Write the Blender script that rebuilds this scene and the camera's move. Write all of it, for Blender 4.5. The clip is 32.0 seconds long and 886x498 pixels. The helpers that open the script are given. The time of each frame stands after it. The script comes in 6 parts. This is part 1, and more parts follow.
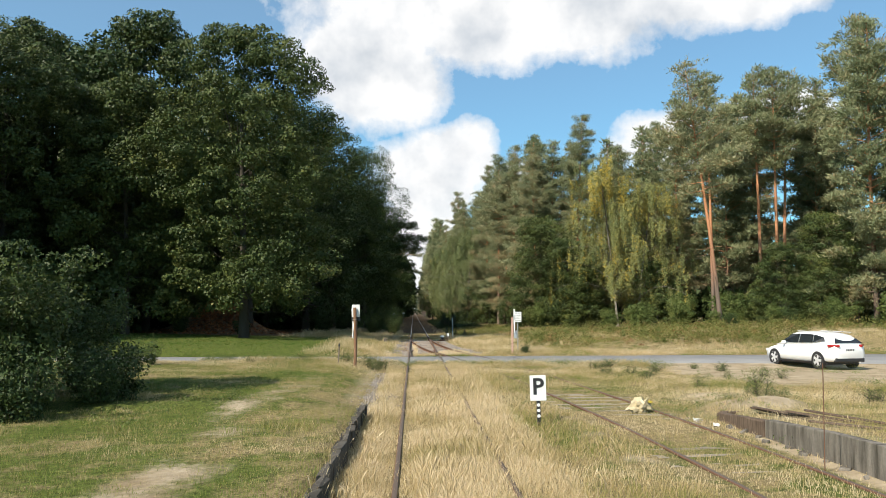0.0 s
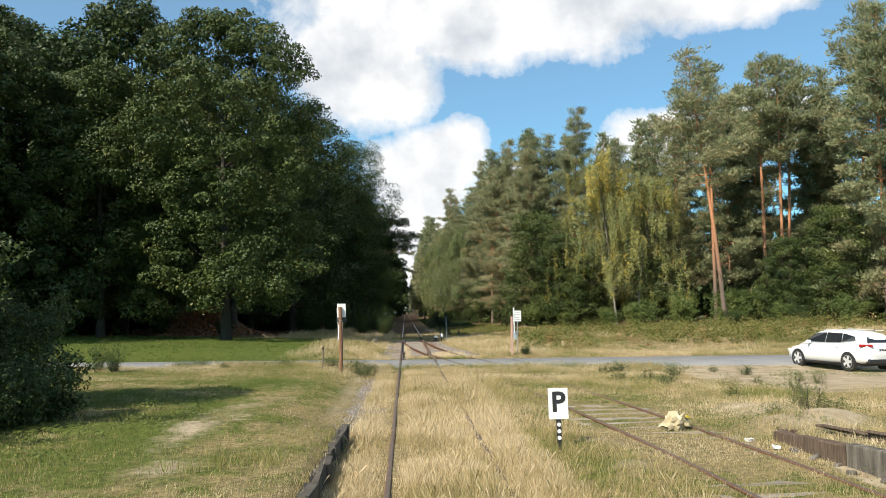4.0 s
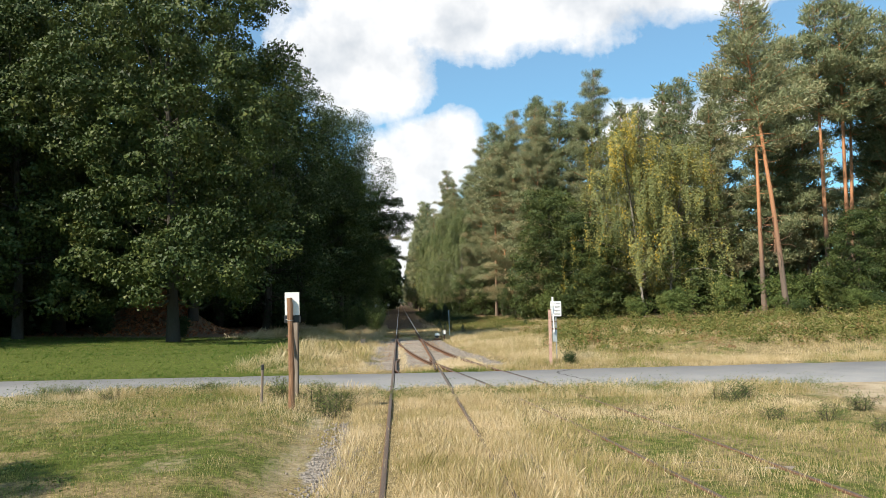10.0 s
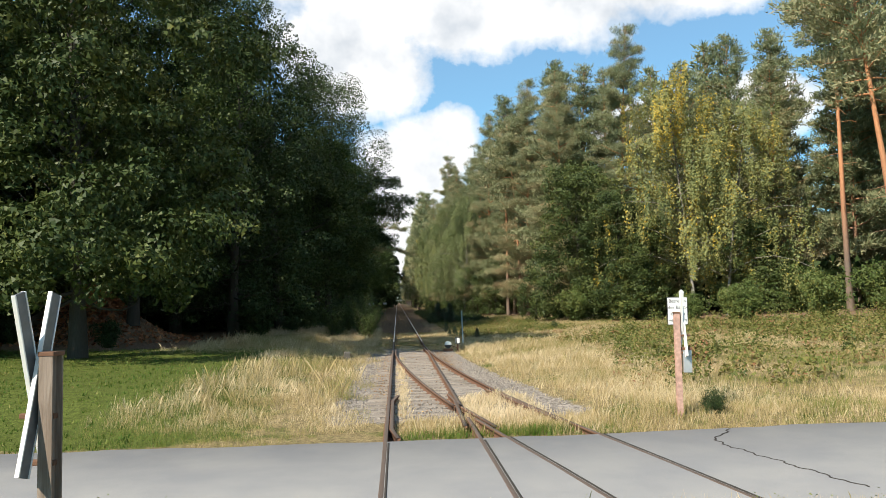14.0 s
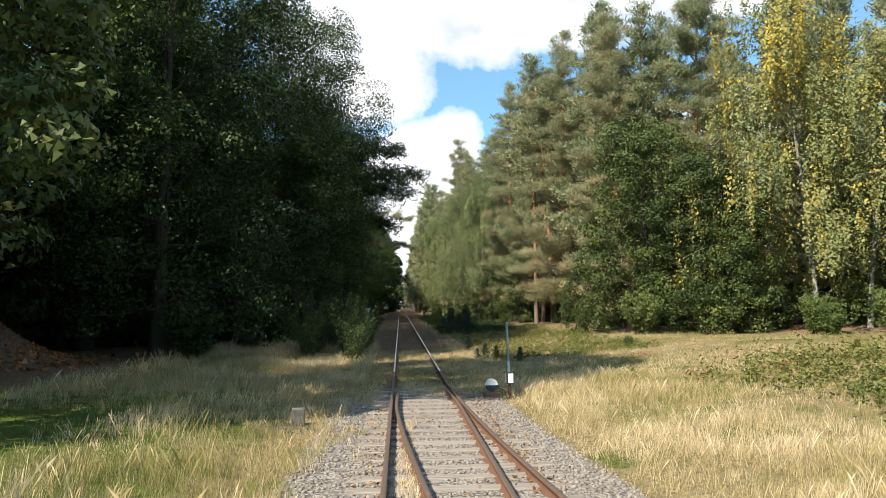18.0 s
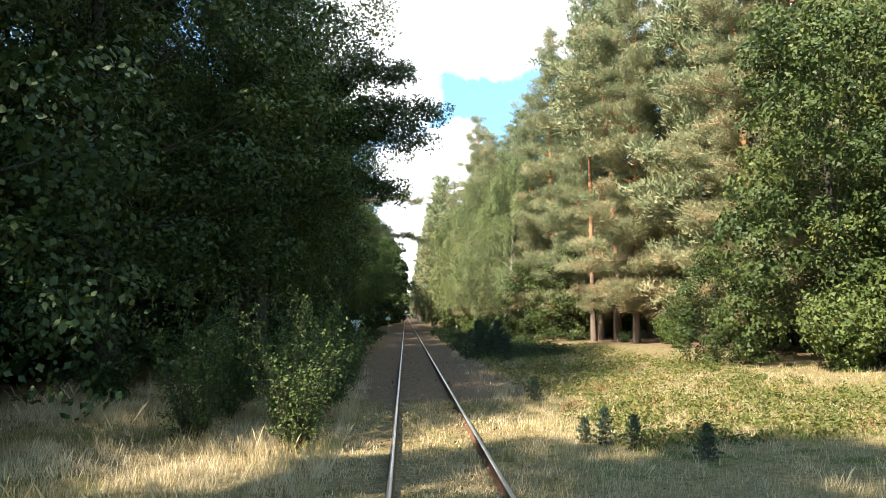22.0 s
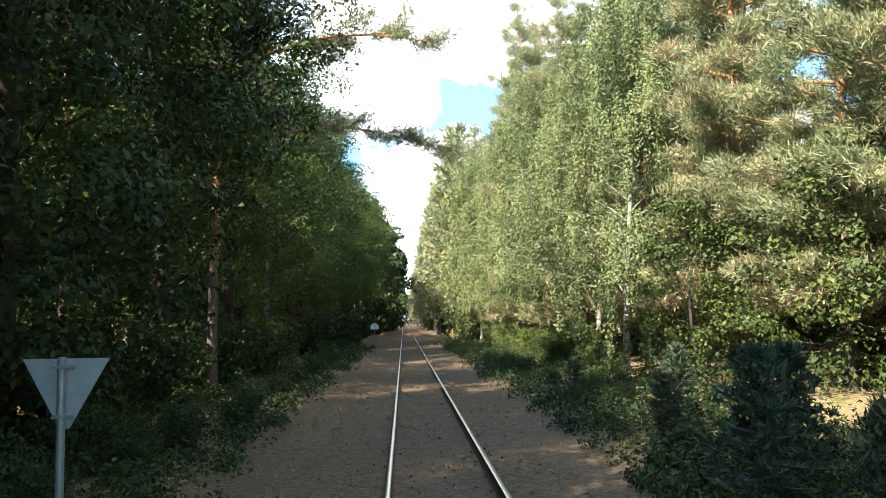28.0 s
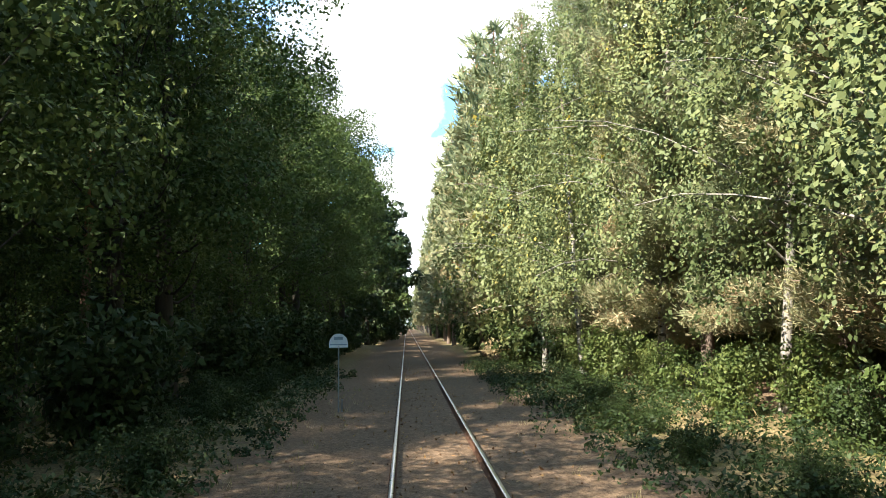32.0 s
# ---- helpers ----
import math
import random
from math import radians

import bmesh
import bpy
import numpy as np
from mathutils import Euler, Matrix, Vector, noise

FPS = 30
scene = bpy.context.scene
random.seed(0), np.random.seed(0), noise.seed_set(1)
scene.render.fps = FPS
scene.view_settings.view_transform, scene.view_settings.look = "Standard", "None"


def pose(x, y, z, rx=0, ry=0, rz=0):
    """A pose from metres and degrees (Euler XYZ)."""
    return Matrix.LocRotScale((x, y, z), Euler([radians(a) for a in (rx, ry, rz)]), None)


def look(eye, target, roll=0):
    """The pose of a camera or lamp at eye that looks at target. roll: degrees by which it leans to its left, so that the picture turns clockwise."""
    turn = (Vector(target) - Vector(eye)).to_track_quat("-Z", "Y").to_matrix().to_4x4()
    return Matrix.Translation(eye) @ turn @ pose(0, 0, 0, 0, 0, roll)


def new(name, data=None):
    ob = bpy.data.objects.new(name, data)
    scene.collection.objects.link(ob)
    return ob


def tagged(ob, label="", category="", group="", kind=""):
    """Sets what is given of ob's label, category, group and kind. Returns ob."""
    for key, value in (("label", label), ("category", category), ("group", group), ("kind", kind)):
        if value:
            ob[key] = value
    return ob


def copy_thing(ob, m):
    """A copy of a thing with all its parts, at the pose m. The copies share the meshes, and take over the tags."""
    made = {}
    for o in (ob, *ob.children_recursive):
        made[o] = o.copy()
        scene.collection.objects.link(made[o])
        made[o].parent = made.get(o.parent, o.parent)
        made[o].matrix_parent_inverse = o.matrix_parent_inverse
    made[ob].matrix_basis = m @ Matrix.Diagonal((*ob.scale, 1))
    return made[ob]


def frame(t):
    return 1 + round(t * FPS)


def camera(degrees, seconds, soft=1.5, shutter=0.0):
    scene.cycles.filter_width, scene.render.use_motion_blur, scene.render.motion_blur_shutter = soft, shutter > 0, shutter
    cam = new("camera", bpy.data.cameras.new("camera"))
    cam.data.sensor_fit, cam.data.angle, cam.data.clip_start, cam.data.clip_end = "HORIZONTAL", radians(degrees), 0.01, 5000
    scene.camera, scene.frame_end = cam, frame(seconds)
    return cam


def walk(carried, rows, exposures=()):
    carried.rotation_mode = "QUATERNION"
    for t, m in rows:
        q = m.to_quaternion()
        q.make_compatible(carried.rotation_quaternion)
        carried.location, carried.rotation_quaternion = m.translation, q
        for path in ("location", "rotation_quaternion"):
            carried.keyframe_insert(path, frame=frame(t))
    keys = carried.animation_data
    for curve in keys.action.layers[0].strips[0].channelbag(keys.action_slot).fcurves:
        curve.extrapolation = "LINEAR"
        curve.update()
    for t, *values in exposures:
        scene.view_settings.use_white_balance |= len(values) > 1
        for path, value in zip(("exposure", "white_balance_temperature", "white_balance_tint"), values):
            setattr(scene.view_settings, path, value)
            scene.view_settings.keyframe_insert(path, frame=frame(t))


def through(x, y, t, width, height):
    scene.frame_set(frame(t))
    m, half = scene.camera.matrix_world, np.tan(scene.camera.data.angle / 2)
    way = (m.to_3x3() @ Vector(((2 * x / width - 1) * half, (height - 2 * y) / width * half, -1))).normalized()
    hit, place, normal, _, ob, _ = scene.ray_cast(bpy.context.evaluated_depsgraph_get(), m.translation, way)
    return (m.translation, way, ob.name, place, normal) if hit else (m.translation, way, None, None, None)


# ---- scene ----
# ---------------- camera ----------------
cam = camera(60.0, 32.0, soft=0.8)
# seconds, metres along the track, yaw, pitch, roll
ROWS = [
    (0.0, 0.00, -2.20, 4.60, -0.01),
    (0.5, 0.24, -2.34, 4.56, 0.09),
    (1.0, 0.48, -2.44, 4.58, 0.19),
    (1.5, 0.75, -2.54, 4.60, 0.27),
    (2.0, 1.08, -2.61, 4.62, 0.29),
    (2.5, 1.44, -2.66, 4.62, 0.30),
    (3.0, 1.85, -2.71, 4.66, 0.29),
    (3.5, 2.28, -2.77, 4.62, 0.30),
    (5.5, 4.66, -3.01, 4.24, 0.55),
    (6.0, 5.38, -3.10, 4.19, 0.62),
    (6.5, 6.14, -3.17, 4.15, 0.64),
    (7.0, 6.94, -3.21, 4.12, 0.67),
    (7.5, 7.82, -3.24, 4.08, 0.72),
    (8.0, 8.76, -3.23, 4.05, 0.77),
    (8.5, 9.78, -3.23, 4.02, 0.83),
    (9.0, 10.92, -3.25, 3.99, 0.88),
    (9.5, 12.10, -3.28, 3.97, 0.88),
    (10.0, 13.34, -3.25, 3.90, 0.87),
    (10.5, 14.62, -3.20, 3.89, 0.91),
    (11.0, 15.96, -3.21, 3.87, 0.95),
    (11.5, 17.40, -3.25, 3.87, 0.98),
    (12.0, 18.86, -3.26, 3.88, 1.04),
    (12.5, 20.36, -3.29, 3.86, 1.06),
    (13.0, 21.91, -3.33, 3.85, 1.09),
    (13.5, 23.51, -3.36, 3.77, 1.17),
    (14.0, 25.13, -3.41, 3.75, 1.18),
    (14.5, 26.82, -3.44, 3.80, 1.19),
    (16.5, 34.39, -3.35, 4.17, 1.05),
    (17.0, 36.39, -3.29, 4.15, 1.01),
    (17.5, 38.45, -3.24, 4.13, 0.98),
    (18.0, 40.55, -3.20, 4.07, 0.95),
    (18.5, 42.70, -3.13, 4.08, 0.97),
    (19.0, 44.87, -3.09, 4.18, 0.88),
    (19.5, 47.15, -2.95, 4.40, 0.80),
    (20.0, 49.47, -2.83, 4.59, 0.64),
    (20.5, 51.80, -2.82, 4.70, 0.60),
    (21.0, 54.14, -2.83, 4.71, 0.56),
    (21.5, 56.51, -2.81, 4.79, 0.55),
    (22.0, 58.94, -2.80, 4.85, 0.61),
    (22.5, 61.46, -2.75, 4.99, 0.70),
    (23.0, 64.01, -2.86, 5.02, 0.65),
    (23.5, 66.50, -2.94, 5.12, 0.60),
    (24.0, 69.06, -2.87, 5.18, 0.54),
    (24.5, 71.73, -2.82, 5.22, 0.52),
    (26.5, 83.14, -2.79, 5.26, 0.47),
    (27.0, 86.20, -2.82, 5.26, 0.51),
    (27.5, 89.31, -2.82, 5.23, 0.68),
    (28.0, 92.49, -2.93, 5.22, 0.80),
    (28.5, 95.88, -2.94, 5.19, 0.81),
    (29.0, 99.39, -2.99, 5.18, 0.90),
    (29.5, 102.93, -2.93, 5.20, 0.97),
    (30.0, 106.44, -2.91, 5.36, 0.90),
    (30.5, 109.99, -2.95, 5.45, 0.79),
    (31.0, 113.57, -2.78, 5.56, 0.76),
    (31.5, 117.18, -2.79, 5.66, 0.68),
    (32.0, 120.76, -2.73, 5.62, 0.68),
]

EXPOSURES = [(0.0, 0.56, 6600, 10), (14.0, 0.7, 6600, 10), (18.0, 0.9, 6550, 10), (21.0, 1.45, 6600, 10), (22.5, 1.75, 6550, 10), (24.0, 1.95, 6450, 10), (27.0, 2.05, 6500, 10), (29.0, 2.03, 6400, 10), (31.0, 1.9, 6350, 10), (32.0, 1.9, 6350, 10)]
walk(cam, [(t, pose(-0.528, y, 2.200, 90 + pitch, roll, yaw)) for t, y, yaw, pitch, roll in ROWS], EXPOSURES)

# ---------------- world and sun ----------------
SUN = Vector((-0.535, -0.499, 0.682)).normalized()  # towards the sun


class Nodes:
    """A short hand for node trees."""

    def __init__(self, tree):
        self.tree = tree
        tree.nodes.clear()

    def add(self, kind, values=None, **props):
        nd = self.tree.nodes.new(kind)
        for k, v in props.items():
            setattr(nd, k, v)
        for k, v in (values or {}).items():
            if isinstance(v, bpy.types.NodeSocket):
                self.tree.links.new(v, nd.inputs[k])
            else:
                nd.inputs[k].default_value = v
        return nd

    def math(self, op, a, b=0.0, c=0.0, clamp=False):
        return self.add("ShaderNodeMath", {0: a, 1: b, 2: c}, operation=op, use_clamp=clamp).outputs[0]

    def mix(self, fac, a, b, blend="MIX"):
        nd = self.add("ShaderNodeMix", data_type="RGBA", blend_type=blend)
        for k, v in ((0, fac), (6, a), (7, b)):
            if isinstance(v, bpy.types.NodeSocket):
                self.tree.links.new(v, nd.inputs[k])
            else:
                nd.inputs[k].default_value = v if k == 0 or len(v) == 4 else (*v, 1)
        return nd.outputs[2]

    def noise(self, vec, scale, detail=3.0, rough=0.55, distort=0.0):
        return self.add("ShaderNodeTexNoise", {"Vector": vec, "Scale": scale, "Detail": detail, "Roughness": rough, "Distortion": distort}).outputs["Fac"]

    def ramp(self, fac, stops, mode="LINEAR"):
        nd = self.add("ShaderNodeValToRGB", {"Fac": fac})
        el = nd.color_ramp.elements
        nd.color_ramp.interpolation = mode
        while len(el) < len(stops):
            el.new(0.5)
        for e, (p, c) in zip(el, stops):
            e.position = p
            e.color = (c, c, c, 1) if isinstance(c, (int, float)) else (*c, 1)
        return nd.outputs["Color"]


world = bpy.data.worlds.new("sky")
scene.world = world
world.use_nodes = True
N = Nodes(world.node_tree)
sky = N.add("ShaderNodeTexSky", sky_type="NISHITA", sun_disc=False, sun_elevation=math.asin(SUN.z),
            sun_rotation=math.atan2(SUN.x, SUN.y), altitude=50, air_density=1.0, dust_density=0.6, ozone_density=1.6)
sep = N.add("ShaderNodeSeparateXYZ", {0: N.add("ShaderNodeTexCoord").outputs["Generated"]}).outputs
azim = N.math("ARCTAN2", sep[0], sep[1])
elev = N.math("ARCSINE", sep[2])
flat = N.add("ShaderNodeCombineXYZ", {0: azim, 1: elev, 2: 0.0}).outputs[0]
rough_n = N.math("SUBTRACT", N.noise(flat, 13.0, 8.0, 0.62), 0.5)
# cumulus heaps: azimuth, elevation, half width, half height
HEAPS = [(0.10, 0.385, 0.30, 0.085), (-0.035, 0.29, 0.1, 0.07), (-0.06, 0.33, 0.12, 0.07), (0.40, 0.385, 0.16, 0.055), (0.02, 0.17, 0.085, 0.075), (0.065, 0.205, 0.05, 0.05), (0.0, 0.1, 0.08, 0.06),
         (0.135, 0.172, 0.035, 0.024), (0.335, 0.208, 0.09, 0.045), (0.45, 0.225, 0.09, 0.045), (0.03, 0.04, 0.25, 0.05), (-0.75, 0.5, 0.5, 0.13),
         (1.3, 0.55, 0.6, 0.14), (2.6, 0.4, 0.5, 0.12), (-2.5, 0.75, 0.5, 0.12), (0.2, 0.72, 0.5, 0.12)]
cover = None
for ha, he, hw, hh in HEAPS:
    dx = N.math("DIVIDE", N.math("SUBTRACT", azim, ha), hw)
    dy = N.math("DIVIDE", N.math("SUBTRACT", elev, he), hh)
    d = N.math("SUBTRACT", 1.0, N.math("SQRT", N.math("ADD", N.math("MULTIPLY", dx, dx), N.math("MULTIPLY", dy, dy))))
    cover = d if cover is None else N.math("MAXIMUM", cover, d)
cover = N.math("ADD", cover, N.math("MULTIPLY", rough_n, 1.15))
mask = N.ramp(cover, [(0.0, 0.0), (0.06, 0.3), (0.3, 0.95), (1.0, 1.0)])
upper = N.add("ShaderNodeVectorMath", {0: flat, 1: (-0.03, 0.05, 0.0)}, operation="ADD").outputs[0]
billow = N.math("ADD", N.math("MULTIPLY", N.math("SUBTRACT", N.noise(flat, 7.0, 5.0, 0.55), N.noise(upper, 7.0, 5.0, 0.55)), 1.4), 0.56)
cloud = N.mix(N.ramp(billow, [(0.3, 0.0), (0.62, 1.0)]), (8.2, 8.8, 9.5), (12.4, 12.5, 12.6))
deep = N.mix(0.8, sky.outputs[0], N.mix(1.0, sky.outputs[0], (0.72, 1.95, 2.3), "MULTIPLY"))
tint = N.mix(mask, N.mix(0.2, deep, (8.5, 9.0, 9.4)), cloud)
bg = N.add("ShaderNodeBackground", {"Color": tint, "Strength": 0.056})
N.add("ShaderNodeOutputWorld", {"Surface": bg.outputs[0]})

sun = new("sun", bpy.data.lights.new("sun", "SUN"))
sun.data.energy, sun.data.angle, sun.data.color = 5.0, radians(0.6), (1.0, 0.92, 0.78)
sun.matrix_world = look(SUN * 60, (0, 0, 0))

# ---------------- materials ----------------


def material(name):
    m = bpy.data.materials.new(name)
    m.use_nodes = True
    return m, Nodes(m.node_tree)


def surface(n, colour, rough=0.9, metal=0.0, bump=None, strength=0.3, distance=0.02, spec=0.3, extra=None):
    vals = {"Base Color": colour, "Roughness": rough, "Metallic": metal, "Specular IOR Level": spec}
    if isinstance(colour, tuple) and len(colour) == 3:
        vals["Base Color"] = (*colour, 1)
    if bump is not None:
        vals["Normal"] = n.add("ShaderNodeBump", {"Height": bump, "Strength": strength, "Distance": distance}).outputs[0]
    vals.update(extra or {})
    b = n.add("ShaderNodeBsdfPrincipled", vals)
    n.add("ShaderNodeOutputMaterial", {"Surface": b.outputs[0]})
    return b


def place(n):
    return n.add("ShaderNodeTexCoord").outputs["Object"]


def world_place(n):
    return n.add("ShaderNodeNewGeometry").outputs["Position"]


def leaf_material(name, stops, through=0.35, rough=0.55):
    """Leaves: the tint attribute picks the colour; part of the light goes through."""
    m, n = material(name)
    t = n.add("ShaderNodeAttribute", attribute_name="tint").outputs["Fac"]
    who = n.add("ShaderNodeObjectInfo").outputs["Random"]
    col = n.ramp(n.math("ADD", t, n.math("MULTIPLY", n.math("SUBTRACT", who, 0.5), 0.25)), stops)
    b = n.add("ShaderNodeBsdfPrincipled", {"Base Color": col, "Roughness": rough, "Specular IOR Level": 0.25})
    tr = n.add("ShaderNodeBsdfTranslucent", {"Color": col})
    mx = n.add("ShaderNodeMixShader", {0: through, 1: b.outputs[0], 2: tr.outputs[0]})
    n.add("ShaderNodeOutputMaterial", {"Surface": mx.outputs[0]})
    return m


LEAF_DECID = leaf_material("broad_leaves", [(0.0, (0.04, 0.07, 0.013)), (0.45, (0.09, 0.13, 0.036)), (0.8, (0.155, 0.185, 0.055)), (1.0, (0.23, 0.235, 0.065))], 0.3)
# Beech and dark leaves: the shaded wood's gloom is put into these colours.
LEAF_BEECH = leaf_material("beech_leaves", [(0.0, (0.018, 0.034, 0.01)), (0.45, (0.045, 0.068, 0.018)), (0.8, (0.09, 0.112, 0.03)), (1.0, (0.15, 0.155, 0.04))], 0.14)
LEAF_SHADED = leaf_material("shade_dark_leaves", [(0.0, (0.017, 0.034, 0.01)), (0.5, (0.036, 0.06, 0.017)), (1.0, (0.08, 0.105, 0.027))], 0.12)
NEEDLE_DARK = leaf_material("young_pine_needles", [(0.0, (0.03, 0.05, 0.03)), (0.5, (0.06, 0.09, 0.05)), (1.0, (0.1, 0.13, 0.07))], 0.15, 0.5)
LEAF_BIRCH = leaf_material("birch_leaves", [(0.0, (0.1, 0.135, 0.052)), (0.55, (0.19, 0.215, 0.085)), (0.86, (0.29, 0.275, 0.09)), (1.0, (0.56, 0.4, 0.06))], 0.28)
NEEDLE = leaf_material("pine_needles", [(0.0, (0.09, 0.12, 0.056)), (0.45, (0.225, 0.25, 0.13)), (0.75, (0.34, 0.31, 0.17)), (1.0, (0.4, 0.28, 0.16))], 0.25, 0.5)
GRASS_BLADE = leaf_material("grass_blades", [(0.0, (0.06, 0.12, 0.014)), (0.3, (0.17, 0.2, 0.04)), (0.55, (0.36, 0.28, 0.125)), (0.8, (0.54, 0.425, 0.245)), (1.0, (0.7, 0.575, 0.38))], 0.25, 0.6)
HEATH = leaf_material("heath_leaves", [(0.0, (0.06, 0.085, 0.018)), (0.5, (0.15, 0.16, 0.04)), (0.85, (0.28, 0.22, 0.085)), (1.0, (0.28, 0.13, 0.07))], 0.25)


def bark(name, low, high, turn, spread, light_marks=None):
    m, n = material(name)
    p = place(n)
    z = n.add("ShaderNodeSeparateXYZ", {0: p}).outputs[2]
    f = n.math("SMOOTH_MIN", n.math("MAXIMUM", n.math("DIVIDE", n.math("SUBTRACT", z, turn), spread), 0.0), 1.0, 0.1)
    st = n.add("ShaderNodeMapping", {"Vector": p, "Scale": (9, 9, 1.6)}).outputs[0]
    g = n.noise(st, 2.2, 5.0, 0.65)
    col = n.mix(f, low, high)
    col = n.mix(g, n.mix(1.0, col, (0.45, 0.45, 0.45), "MULTIPLY"), n.mix(1.0, col, (1.4, 1.35, 1.3), "MULTIPLY"))
    if light_marks:
        fl = n.add("ShaderNodeMapping", {"Vector": p, "Scale": (3, 3, 7)}).outputs[0]
        col = n.mix(n.ramp(n.noise(fl, 1.4, 4.0, 0.6), [(0.54, 0.0), (0.6, 1.0)]), col, light_marks)
    surface(n, col, 0.9, bump=g, strength=0.6, distance=0.03)
    return m


BARK_PINE = bark("pine_bark", (0.17, 0.13, 0.105), (0.5, 0.235, 0.12), 3.0, 6.0)
BARK_DARK = bark("broadleaf_bark", (0.06, 0.052, 0.042), (0.055, 0.05, 0.04), 2.0, 8.0)
BARK_BIRCH = bark("birch_bark", (0.33, 0.31, 0.275), (0.15, 0.125, 0.1), 6.0, 5.0, (0.06, 0.055, 0.05))


def ground_material():
    m, n = material("ground_cover")
    p = world_place(n)
    a = n.add("ShaderNodeAttribute", attribute_name="cover")
    r, g, b = n.add("ShaderNodeSeparateColor", {0: a.outputs["Color"]}).outputs[:3]
    lit = n.add("ShaderNodeAttribute", attribute_name="litter").outputs["Fac"]
    big, mid, fine = n.noise(p, 0.35, 4.0), n.noise(p, 2.1, 5.0, 0.65), n.noise(p, 26.0, 5.0, 0.75)
    straw = n.mix(n.ramp(fine, [(0.3, 0.0), (0.7, 1.0)]), (0.08, 0.06, 0.03), (0.42, 0.33, 0.17))
    green = n.mix(n.ramp(fine, [(0.3, 0.0), (0.7, 1.0)]), (0.03, 0.045, 0.01), (0.15, 0.18, 0.04))
    sand = n.mix(n.ramp(n.noise(p, 1.1, 6.0, 0.7), [(0.35, 0.0), (0.65, 1.0)]), n.mix(fine, (0.13, 0.095, 0.06), (0.34, 0.26, 0.165)), n.mix(fine, (0.33, 0.27, 0.19), (0.58, 0.49, 0.37)))
    peb = n.add("ShaderNodeTexVoronoi", {"Vector": p, "Scale": 17.0}).outputs
    stone = n.mix(n.add("ShaderNodeSeparateColor", {0: peb["Color"]}).outputs[0], (0.11, 0.095, 0.08), (0.36, 0.32, 0.28))
    clump = n.ramp(n.noise(p, 9.0, 4.0, 0.7), [(0.32, 0.5), (0.62, 1.08)])
    straw, green = n.mix(1.0, straw, clump, "MULTIPLY"), n.mix(1.0, green, clump, "MULTIPLY")
    brown = n.mix(1.0, n.mix(n.ramp(fine, [(0.3, 0.0), (0.7, 1.0)]), (0.095, 0.064, 0.042), (0.36, 0.245, 0.155)), clump, "MULTIPLY")
    def soft(v, w):
        return n.ramp(n.math("ADD", v, n.math("MULTIPLY", n.math("SUBTRACT", w, 0.5), 1.1)), [(0.38, 0.0), (0.62, 1.0)])
    col = n.mix(soft(g, mid), straw, green)
    col = n.mix(soft(r, n.math("ADD", n.math("MULTIPLY", mid, 0.45), n.math("MULTIPLY", n.noise(p, 7.0, 6.0, 0.75), 0.55))), col, n.mix(n.ramp(fine, [(0.45, 0.0), (0.6, 0.55)]), sand, straw))
    col = n.mix(soft(lit, mid), col, brown)
    col = n.mix(soft(b, mid), col, stone)
    h = n.math("ADD", n.math("MULTIPLY", fine, 0.5), n.math("ADD", mid, n.math("MULTIPLY", peb["Distance"], b)))
    surface(n, col, 0.95, bump=h, strength=0.7, distance=0.05, spec=0.1)
    return m


GROUND = ground_material()


def asphalt():
    m, n = material("old_asphalt")
    p = world_place(n)
    fine, mid = n.noise(p, 60.0, 3.0, 0.7), n.noise(p, 0.8, 5.0, 0.6)
    col = n.mix(fine, (0.15, 0.15, 0.155), (0.25, 0.25, 0.255))
    col = n.mix(n.ramp(mid, [(0.35, 0.0), (0.7, 1.0)]), col, n.mix(fine, (0.2, 0.195, 0.19), (0.3, 0.295, 0.285)))
    surface(n, col, 0.85, bump=fine, strength=0.25, distance=0.01)
    return m


ASPHALT = asphalt()


def rusty(name, a, b, rough, metal, scale=12.0):
    m, n = material(name)
    p = place(n)
    g = n.noise(p, scale, 6.0, 0.65)
    surface(n, n.mix(g, a, b), n.math("ADD", rough, n.math("MULTIPLY", g, 0.2)), metal, bump=g, strength=0.25, distance=0.004)
    return m


RUST = rusty("rusty_steel", (0.075, 0.04, 0.027), (0.215, 0.115, 0.072), 0.75, 0.1)
# Near-black for road crack and grooves; groove shade is put into the colour.
DARK_GAP = rusty("near_black_gap", (0.02, 0.018, 0.016), (0.06, 0.052, 0.044), 0.9, 0.0)
RAIL_TOP = rusty("worn_rail_head", (0.07, 0.05, 0.04), (0.185, 0.14, 0.11), 0.55, 0.3)
RAIL_SHINE = rusty("polished_rail_head", (0.55, 0.53, 0.5), (0.72, 0.7, 0.67), 0.2, 0.9)


def wood(name, a, b, scale=(30, 30, 2.5), bumpy=0.5):
    m, n = material(name)
    p = n.add("ShaderNodeMapping", {"Vector": place(n), "Scale": scale}).outputs[0]
    g = n.noise(p, 1.0, 6.0, 0.65, 0.6)
    s = n.noise(place(n), 1.7, 3.0)
    who = n.add("ShaderNodeObjectInfo").outputs["Random"]
    col = n.mix(n.ramp(g, [(0.3, 0.0), (0.7, 1.0)]), a, b)
    col = n.mix(n.math("MULTIPLY", n.math("ADD", s, who), 0.4), col, n.mix(1.0, col, (0.55, 0.52, 0.5), "MULTIPLY"))
    surface(n, col, 0.85, bump=g, strength=bumpy, distance=0.008)
    return m


